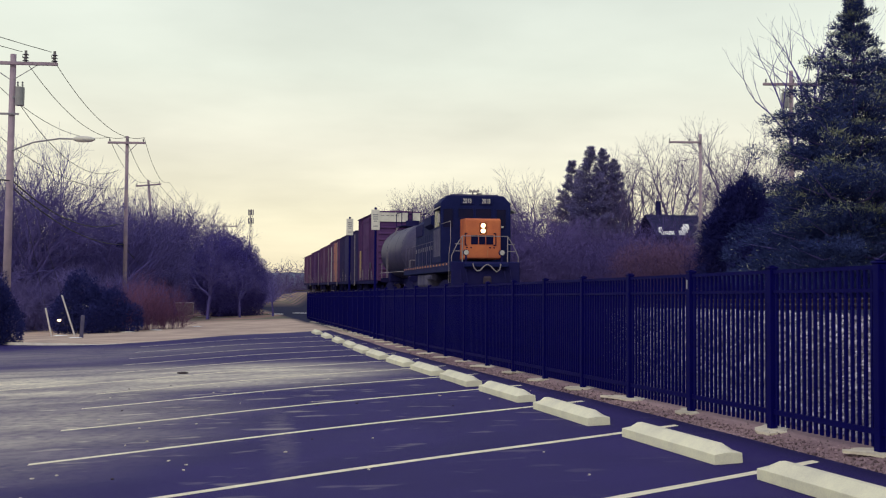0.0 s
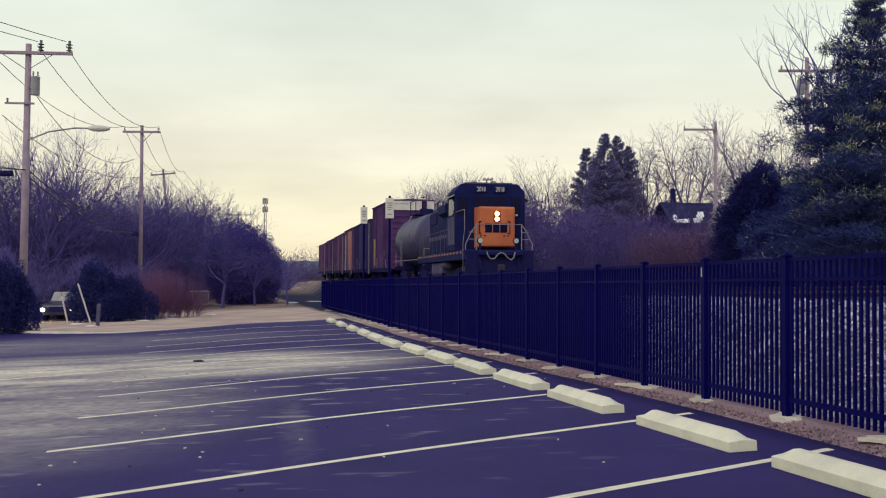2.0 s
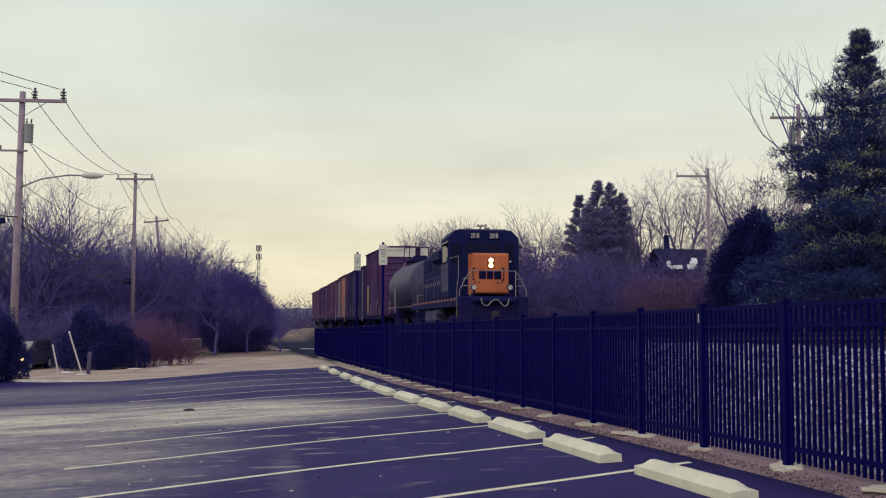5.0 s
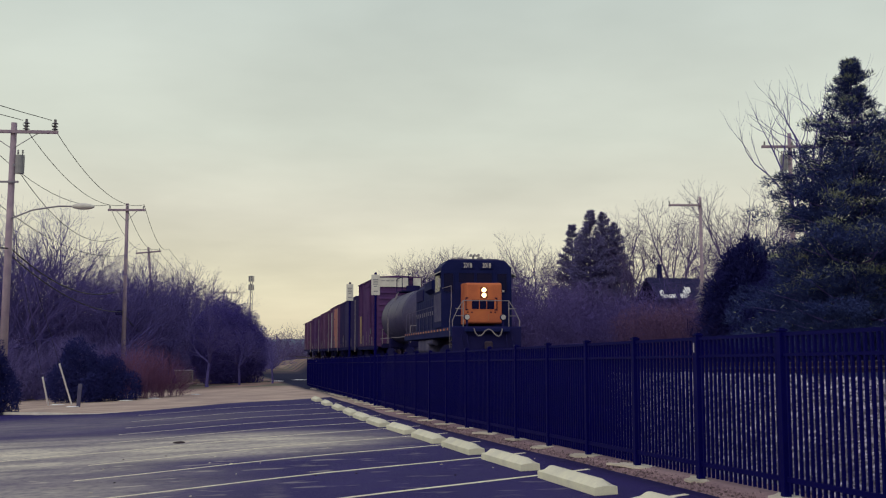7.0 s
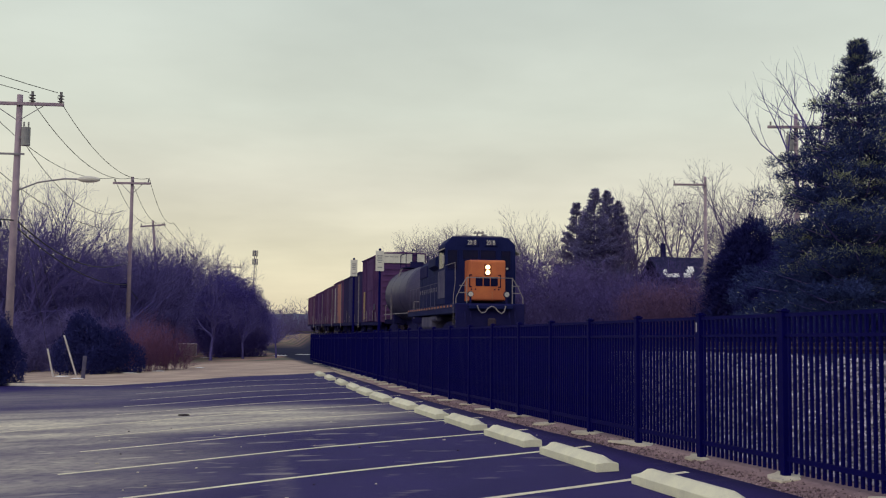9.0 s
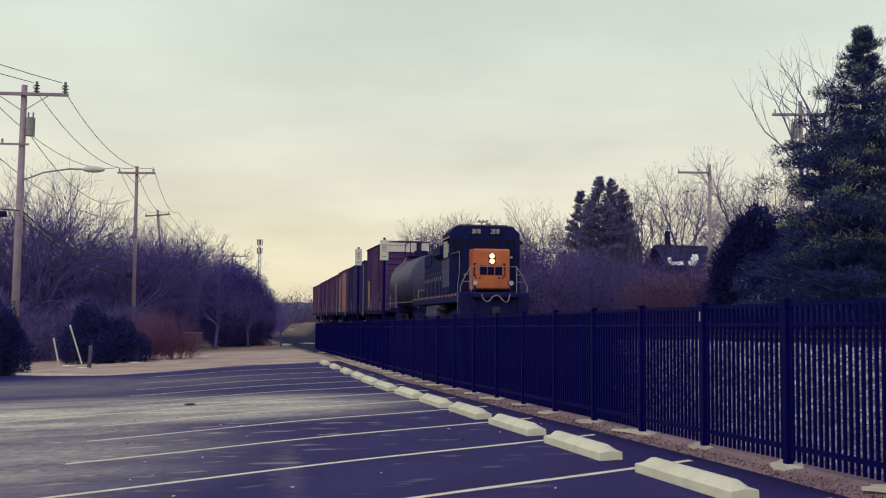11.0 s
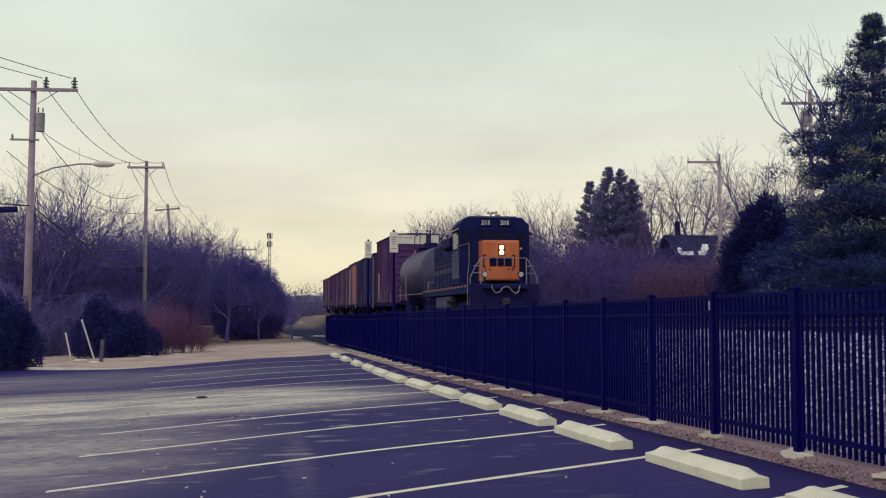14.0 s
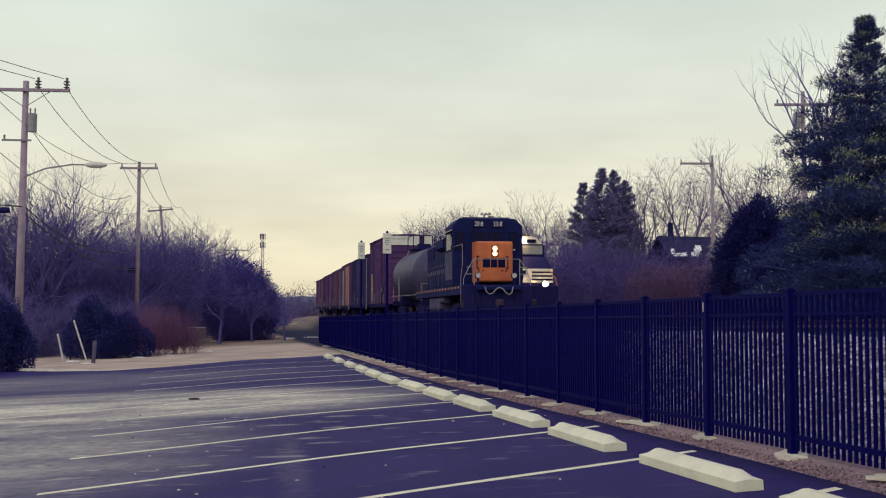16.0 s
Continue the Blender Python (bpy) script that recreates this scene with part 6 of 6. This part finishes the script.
def utility_pole(x, y, top, arm_half, turn=0.0, lean=0.0, arm_drop=0.45, arms=1, can=None, offset=0.0, label="weathered wooden utility pole with a crossarm", r=0.16, pins=(-0.9, 0.05, 0.9)):
    z0 = ground_z(x, y)
    h = top - z0
    pole = thing("utility_pole", label, "utility pole", pose(x, y, z0, 0, lean, turn))
    part("shaft", rod(B(), (0, 0, -0.5), (0, 0, h), r, r * 0.66, n=12), M_WOOD_POLE, pole, smooth=True)
    for k in range(arms):
        z = h - arm_drop - 0.9 * k
        arm = part("crossarm", box(B(), offset - arm_half, offset + arm_half, -0.22, -0.10, z - 0.07, z + 0.07, 0.01), M_WOOD_POLE, pole)
        for s in (-1, 1):
            if abs(offset + s * arm_half * 0.5) > 0.1:
                part("brace", rod(B(), (offset + s * arm_half * 0.55 if offset == 0 else s * 0.55 * arm_half + offset * 0.5, -0.12, z - 0.06), (0, -0.10, z - 0.75), 0.018, n=6), M_STEEL, arm)
        for q in pins:
            insulator(arm, offset + arm_half * q, -0.16, z + 0.06, 0.50 if arm_half > 1.9 else 0.22, 0.15 if arm_half > 1.9 else 0.06)
    if can:
        side, drop = can
        bm = rod(B(), (side * 0.36, -0.1, h - drop - 0.80), (side * 0.36, -0.1, h - drop), 0.19, n=16)
        tr = part("transformer", bm, M_GREY_CAN, pole, "grey pole-mounted transformer can", smooth=False)
        for dx in (-0.1, 0.1):
            insulator(tr, side * 0.36 + dx, -0.1, h - drop, 0.25, 0.05)
        part("bracket", box(B(), min(0, side * 0.42), max(0, side * 0.42), -0.12, -0.04, h - drop - 0.5, h - drop - 0.38), M_STEEL, tr)
    return pole, z0, h


def wire(a, b, sag, r=0.016, n=14):
    a, b = Vector(a), Vector(b)
    pts = []
    for k in range(n + 1):
        t = k / n
        p = a.lerp(b, t)
        p.z -= sag * 4 * t * (1 - t)
        pts.append(p)
    return tagged(new("overhead_wire", cable_mesh("overhead_wire", pts, r, M_WIRE)), "dark sagging overhead wire between utility poles", "cable", "overhead wires")


def street_light(pole, h_arm, reach):
    bm = pipe(B(), [(0.1, -0.1, h_arm - 0.55), (reach * 0.35, -0.15, h_arm - 0.18), (reach * 0.75, -0.2, h_arm), (reach, -0.2, h_arm)], 0.035, 8)
    arm = part("lamp_arm", bm, M_STEEL, pole, "curved steel street lamp arm")
    bm = B()
    bmesh.ops.create_uvsphere(bm, u_segments=16, v_segments=10, radius=1, matrix=Matrix.Translation((reach + 0.32, -0.2, h_arm)) @ Matrix.Diagonal((0.50, 0.20, 0.14, 1)))
    head = part("lamp_head", bm, M_WHITE_BAND, arm, "pale cobra-head street lamp", smooth=True)
    return arm


def make_poles():
    p1, z1, h1 = utility_pole(-18.2, 46.0, 11.72, 1.95, 2, 0.5, 0.42, can=(1, 1.45), label="near wooden utility pole with crossarm, transformer and street lamp", pins=(-0.9, 0.30, 0.93), r=0.19)
    street_light(p1, 8.05 - z1, 2.85)
    part("splice_case", rod(B(), (-1.3, -0.3, 6.0 - z1), (-0.45, -0.3, 6.02 - z1), 0.13, n=12), M_BLACK, p1)
    arm = part("cable_bracket", box(B(), -0.9, 0.35, -0.2, -0.12, 9.05 - z1, 9.13 - z1), M_STEEL, p1)
    insulator(arm, -0.8, -0.16, 9.1 - z1)
    p2, z2, h2 = utility_pole(-19.9, 70.0, 11.55, 1.22, 2, 0, 0.45)
    part("splice_case", box(B(), -0.55, -0.12, -0.2, 0.1, 4.2 - z2, 4.5 - z2, 0.04), M_BLACK, p2)
    p3, z3, h3 = utility_pole(-24.9, 99.0, 11.6, 1.15, 4, -5.5, 0.5)
    p4, z4, h4 = utility_pole(-33.0, 172.0, 11.9, 2.2, 4, 0, 0.5)
    a1, a2, a3, a4 = (-18.2, 46), (-19.9, 70), (-24.9, 99), (-33.0, 172)
    for q1, q2, q3 in ((0.55, -0.05, -0.05), (1.80, 1.15, 1.05), (-1.8, -1.15, -1.05)):
        wire((a1[0] + q1, a1[1] - 0.15, 11.62), (a2[0] + q2, a2[1] - 0.15, 11.45), 1.15)
        wire((a2[0] + q2, a2[1] - 0.15, 11.45), (a3[0] + q3 - 0.3, a3[1] - 0.15, 11.35), 1.0)
        wire((a3[0] + q3 - 0.3, a3[1] - 0.15, 11.35), (a4[0] + q3, a4[1], 11.6), 1.6)
        wire((a1[0] + q1, a1[1] - 0.15, 11.80), (-24.0 + q1, 12.0, 11.95), 0.7)
    wire((-17.8, 45.9, 9.6), (-20.4, 69.9, 9.3), 1.3)
    wire((-18.1, 45.9, 6.3), (-20.0, 69.9, 5.9), 1.05, 0.03)
    wire((-18.1, 45.9, 6.0), (-20.0, 69.9, 4.4), 0.7, 0.03)
    wire((-18.1, 45.9, 6.2), (-23.0, 20.0, 6.2), 0.4, 0.03)
    wire((-20.0, 69.9, 4.4), (-24.3, 98.9, 3.9), 1.1, 0.03)
    wire((-20.0, 69.9, 8.1), (-19.2, 46.0, 8.6), 0.9)
    # guy wires with white guards
    for gx, gy, top in ((-17.66, 53.5, 8.4), (-18.82, 53.5, 8.0)):
        base = Vector((gx, gy, ground_z(gx, gy) - 0.05))
        head = Vector((-18.15, 45.95, top))
        guy = thing("guy_wire", "thin steel guy wire with a white plastic guard", "guy wire", group="guy wires")
        k = new("wire", cable_mesh("wire", (base, head), 0.008, M_WIRE))
        k.parent = guy
        g = (head - base).normalized()
        part("guard", rod(B(), base + g * 0.05, base + g * (2.7 if gx > -18.5 else 1.95), 0.042, n=10), M_WHITE_PLASTIC, guy, "white plastic guy guard")
    # right side
    r1, zr, hr = utility_pole(19.4, 75.0, 12.75, 1.15, 0, 0, 0.6, offset=-1.15, label="wooden utility pole with a one-sided crossarm", pins=(-0.95, 0.30, 1.0))
    r2, zs, hs = utility_pole(19.2, 55.5, 13.3, 1.55, 0, 0, 0.75, can=(-1, 1.2), label="wooden utility pole with transformer beside the pine")
    utility_pole(11.5, 101, 8.6, 0.7, 0, 0, 0.4, label="short wooden pole in the wood beyond the railway", pins=(-0.8, 0.8))
    # climbing vine on the right pole
    rng = random.Random(4)
    segs = []
    for _ in range(260):
        z = rng.uniform(4.2, 6.6)
        w = 0.75 * (1 - abs((z - 4.9) / 2.0)) * (0.5 if 5.2 < z < 5.45 else 1)
        a = rng.uniform(0, 6.283)
        e = (w * math.cos(a) * rng.random(), w * math.sin(a) * rng.random(), z - rng.uniform(0.2, 0.7))
        segs.append(((0, 0, z), e, 0.02, 0.012))
    vine = thing("climbing_vine", "pale dry vine hanging on a utility pole", "vine", pose(19.4, 75.0, 0.8))
    k = new("tangle", tube_mesh("tangle", segs, M_PALE, 3))
    k.parent = vine


def banner_post(x, y, top, label):
    z0 = ground_z(x, y)
    post = thing("banner_post", label, "sign post", pose(x, y, z0, 0, 0, 2), group="banner posts by the fence")
    h = top - z0
    part("shaft", rod(B(), (0, 0, -0.2), (0, 0, h), 0.055, 0.045, n=12), M_FENCE, post)
    part("finial", rod(B(), (0, 0, h), (0, 0, h + 0.06), 0.06, 0.03, n=12), M_FENCE, post)
    panel = part("panel", box(B(), -0.155, 0.155, -0.075, -0.050, h - 0.78, h - 0.03, 0.006), M_WHITE_BAND, post, "white sign panel with small dark lettering")
    for k, (w, dz) in enumerate(((0.10, 0.20), (0.08, 0.28), (0.09, 0.36), (0.06, 0.44), (0.08, 0.62))):
        part("lettering_bar", box(B(), -w, w, -0.080, -0.0755, h - dz - 0.04, h - dz), M_GREY_CAN, panel)
    return post


def lattice_tower(x, y, h):
    z0 = ground_z(x, y)
    tower = thing("radio_tower", "slender far radio mast with antenna panels", "tower", pose(x, y, z0))
    bm = B()
    for k in range(3):
        a = 2 * math.pi * k / 3
        rod(bm, (0.6 * math.cos(a), 0.6 * math.sin(a), 0), (0.3 * math.cos(a), 0.3 * math.sin(a), h), 0.07, n=5)
    for i in range(14):
        z = h * i / 14
        for k in range(3):
            a, b = 2 * math.pi * k / 3, 2 * math.pi * (k + 1) / 3
            rod(bm, (0.5 * math.cos(a), 0.5 * math.sin(a), z), (0.48 * math.cos(b), 0.48 * math.sin(b), z + h / 14), 0.05, n=4)
    part("mast", bm, M_STEEL, tower)
    for z in (h - 0.8, h - 3.2):
        for k in range(5):
            a = 2 * math.pi * k / 5
            part("antenna_panel", box(B(), 0.7 * math.cos(a) - 0.10, 0.7 * math.cos(a) + 0.10, 0.7 * math.sin(a) - 0.1, 0.7 * math.sin(a) + 0.1, z - 0.8, z + 0.8), M_GREY_SIDE, tower)


def house(x, y, z):
    M_WALL = mat("dark_siding", (0.030, 0.026, 0.085), (0.022, 0.018, 0.07), rough=0.8, spec=0.04)
    M_ROOF = mat("slate_grey_shingle", (0.030, 0.030, 0.085), (0.020, 0.020, 0.065), spec=0.04, rough=0.9, fine=20, bump=0.3)
    ob = thing("house", "dark house with patches of snow on its grey roof", "house", pose(x, y, z, 0, 0, 12))
    part("wall", box(B(), -1.6, 3.4, -2.5, 2.5, -1.0, 3.4), M_WALL, ob)
    bm = prism_x(B(), [(-2.9, 3.2), (0, 5.4), (2.9, 3.2), (2.9, 3.4), (0, 5.62), (-2.9, 3.4)], -1.95, 3.8)
    roof = part("roof", bm, M_ROOF, ob)
    part("chimney", box(B(), -0.55, -0.15, 0.2, 0.6, 4.8, 7.0, 0.02), M_BLACK, ob, "dark narrow chimney")
    for x0, x1, t0, t1 in ((-1.5, -0.1, 0.03, 0.17), (-1.6, -1.2, 0.12, 0.36), (0.35, 1.1, 0.03, 0.20), (0.8, 1.4, 0.15, 0.36), (1.2, 1.8, 0.30, 0.54)):
        bm = B()
        vs = []
        n = 7
        for k in range(2 * n):
            q = (k if k < n else 2 * n - 1 - k) / (n - 1)
            wave = 0.05 * noise.noise((x0 * 3 + q * 9, 5 if k < n else 8, t0 * 7))
            t = (t0 if k < n else t1) + wave * (0.5 if k < n else 1.6)
            vs.append(bm.verts.new((x0 + (x1 - x0) * q + (0.18 if k >= n else 0), -2.9 + 2.9 * t, 3.42 + 2.2 * t + 0.01)))
        f = bm.faces.new(vs)
        top = bmesh.ops.extrude_face_region(bm, geom=[f])["geom"]
        bmesh.ops.translate(bm, vec=(0, 0, 0.06), verts=[g for g in top if isinstance(g, bmesh.types.BMVert)])
        part("snow_patch", bm, M_SNOW, roof, "patch of old snow")
    for xx in (-1.2, 0.9):
        w = part("window", box(B(), xx, xx + 1.0, -2.53, -2.5, 1.2, 2.4), M_GLASS_DARK, ob)
        part("frame", box(B(), xx - 0.08, xx + 1.08, -2.56, -2.53, 2.4, 2.5), M_PALE, w)


def pale_gap(x, y):
    # added box; its pale sides stand for the road glimpsed under the trees
    ob = thing("storage_box", "low pale box standing in for the road glimpsed beyond the verge trees", "storage box", pose(x, y, ground_z(x, y), 0, 0, 10))
    part("wall", box(B(), -0.85, 0.85, -0.6, 0.6, -0.1, 1.0, 0.02), M_PALE, ob)
    part("lid", box(B(), -0.92, 0.92, -0.68, 0.68, 1.0, 1.08, 0.02), M_WHITE_PLASTIC, ob, "pale overhanging lid")


def debris():
    """Loose dark lump and twigs on the asphalt, pale chips near the stops."""
    rng = random.Random(12)
    x, y = -5.42, 23.63
    u, v = xy_to_uv(x, y)
    bm = B()
    bmesh.ops.create_icosphere(bm, subdivisions=2, radius=1, matrix=Matrix.Diagonal((0.14, 0.08, 0.03, 1)))
    for q in bm.verts:
        q.co *= 1 + 0.3 * noise.noise(q.co * 9)
    ob = part("dirt_clod", bm, M_TIE, None)
    ob.matrix_basis = pose(x, y, lot_z(u, v) + 0.018)
    tagged(ob, "dark flat clod of dirt lying on the asphalt", "debris")
    for i in range(46):
        u, v = rng.uniform(-1.5, 5.6), 8.5 + 14 * rng.random() ** 1.4
        x, y = uv_to_xy(u, v)
        bm = B()
        bmesh.ops.create_icosphere(bm, subdivisions=1, radius=1, matrix=Matrix.Diagonal((rng.uniform(0.010, 0.032), rng.uniform(0.008, 0.022), 0.009, 1)))
        for q in bm.verts:
            q.co *= 1 + 0.3 * noise.noise(q.co * 40 + Vector((i, 0, 0)))
        ob = part("loose_stone", bm, M_FOOTING if rng.random() < 0.7 else M_TIE, None)
        ob.matrix_basis = pose(x, y, lot_z(u, v) + 0.006, 0, 0, rng.uniform(0, 360))
        tagged(ob, "small loose stone chip on the asphalt", "stone", "stone chips")


def sport_utility(m=None):
    """A dark car seen from its front; y runs back."""
    car = thing("sport_utility_car", "dark sport utility car with lit headlights on the side road", "car", m)
    M_CAR = mat("car_paint", (0.020, 0.020, 0.055), (0.016, 0.016, 0.045), rough=0.4, bump=0, coat=0.5)
    bm = prism_x(B(), [(0.0, 0.35), (0.0, 0.85), (0.12, 1.02), (1.25, 1.10), (4.4, 1.10), (4.55, 0.9), (4.55, 0.35)], -0.92, 0.92)
    bmesh.ops.bevel(bm, geom=bm.edges[:], offset=0.07, segments=2, affect="EDGES", profile=0.5)
    part("body", bm, M_CAR, car)
    bm = prism_x(B(), [(1.15, 1.08), (1.95, 1.72), (4.1, 1.74), (4.45, 1.08)], -0.78, 0.78)
    bmesh.ops.bevel(bm, geom=bm.edges[:], offset=0.06, segments=2, affect="EDGES", profile=0.5)
    part("cabin", bm, M_CAR, car)
    bm = prism_x(B(), [(1.21, 1.15), (1.19, 1.165), (1.86, 1.665), (1.88, 1.65)], -0.66, 0.66)
    # opaque pale paint stands for sky mirrored in the glass
    part("windshield", bm, M_PALE, car, "windshield painted pale for the sky's reflection")
    part("grille", box(B(), -0.45, 0.45, -0.03, 0.02, 0.55, 0.85, 0.01), M_BLACK, car)
    for s in (-1, 1):
        part("headlight", disc(s * 0.79, -0.03, 0.66, 0.10, 0.08, 14), M_LAMP_BRIGHT if s < 0 else M_LAMP, car, "lit headlight")
        for y in (0.85, 3.6):
            w = part("wheel", rod(B(), (s * 0.72, y, 0.36), (s * 0.94, y, 0.36), 0.36, n=20), M_BLACK, car)
            part("rim", rod(B(), (s * 0.93, y, 0.36), (s * 0.95, y, 0.36), 0.22, n=16), M_STEEL, w)
        part("mirror", box(B(), s * 0.95 - 0.10, s * 0.95 + 0.10, 1.45, 1.60, 1.10, 1.25, 0.03), M_CAR, car)
    return car


def snow_lump(x, y, z, sx, sy, sz, turn, label):
    bm = B()
    bmesh.ops.create_icosphere(bm, subdivisions=3, radius=1)
    for q in bm.verts:
        q.co *= 1 + 0.35 * noise.noise(q.co * 1.7 + Vector((x, y, 0)))
        q.co = Vector((q.co.x * sx, q.co.y * sy, max(-0.2, q.co.z) * sz))
    ob = part("snow_patch", bm, M_SNOW, None, smooth=True)
    ob.matrix_basis = pose(x, y, z, 0, 0, turn)
    tagged(ob, label, "snow", "snow patches")


def make_snow():
    rng = random.Random(19)
    for x, y, sx in ((-21.0, 49.8, 0.55), (-18.6, 54.2, 0.45), (-15.9, 56.6, 0.5), (-14.9, 58.5, 0.4), (-16.6, 50.3, 0.35), (-13.6, 63.0, 0.35), (-12.0, 84.5, 0.9), (-10.2, 85.5, 0.8), (-14.0, 86.0, 0.8), (-8.6, 86.5, 0.9), (-17.5, 83.5, 0.7)):
        snow_lump(x, y, ground_z(x, y) + 0.01, sx * 0.8, sx * 0.4, 0.035, rng.uniform(-25, 25), "thin patch of old snow on the gravel edge")
    # weathered stump of a post among the shrubs
    x, y = -16.6, 51.2
    ob = part("wooden_post", box(B(), -0.09, 0.09, -0.09, 0.09, -0.2, 1.05, 0.02), M_GREY_SIDE, None)
    ob.matrix_basis = pose(x, y, ground_z(x, y), 2, 3, 20)
    tagged(ob, "short weathered grey wooden post beside a bush", "post")


make_snow()
make_poles()
banner_post(-1.93, 39.0, 4.58, "white banner panel on a tall black post by the fence")
banner_post(-3.55, 48.2, 4.83, "white banner panel on a tall black post by the fence")
lattice_tower(-50.0, 300.0, 25.5)
house(23.2, 104.0, 3.4)
pale_gap(-20.6, 90.0)
debris()
suv = sport_utility()
make_lines(lot)
make_stops()
make_track(0.0)
make_track(SPACING)
make_ballast()
make_fence()


def motions():
    """The oncoming engine runs up the far track; the car creeps along the side road and away."""
    rows = []
    for k in range(17):
        t = float(k)
        rows.append((t, on_track(11.7 + 9.4 * (16.0 - t), 21.0, SPACING)))
    walk(oncoming, rows)
    path = [(0.0, -20.3, 61.2), (1.7, -21.7, 60.8), (2.1, -22.1, 60.6), (2.7, -22.5, 60.4), (3.2, -22.75, 60.3), (5.3, -24.3, 60.0), (8.0, -29.0, 59.0), (16.0, -52.0, 52.0)]
    walk(suv, [(t, pose(x, y, ground_z(x, y) + 0.0, 0, 0, 8 - 2.0 * min(t, 8.0))) for t, x, y in path])


motions()
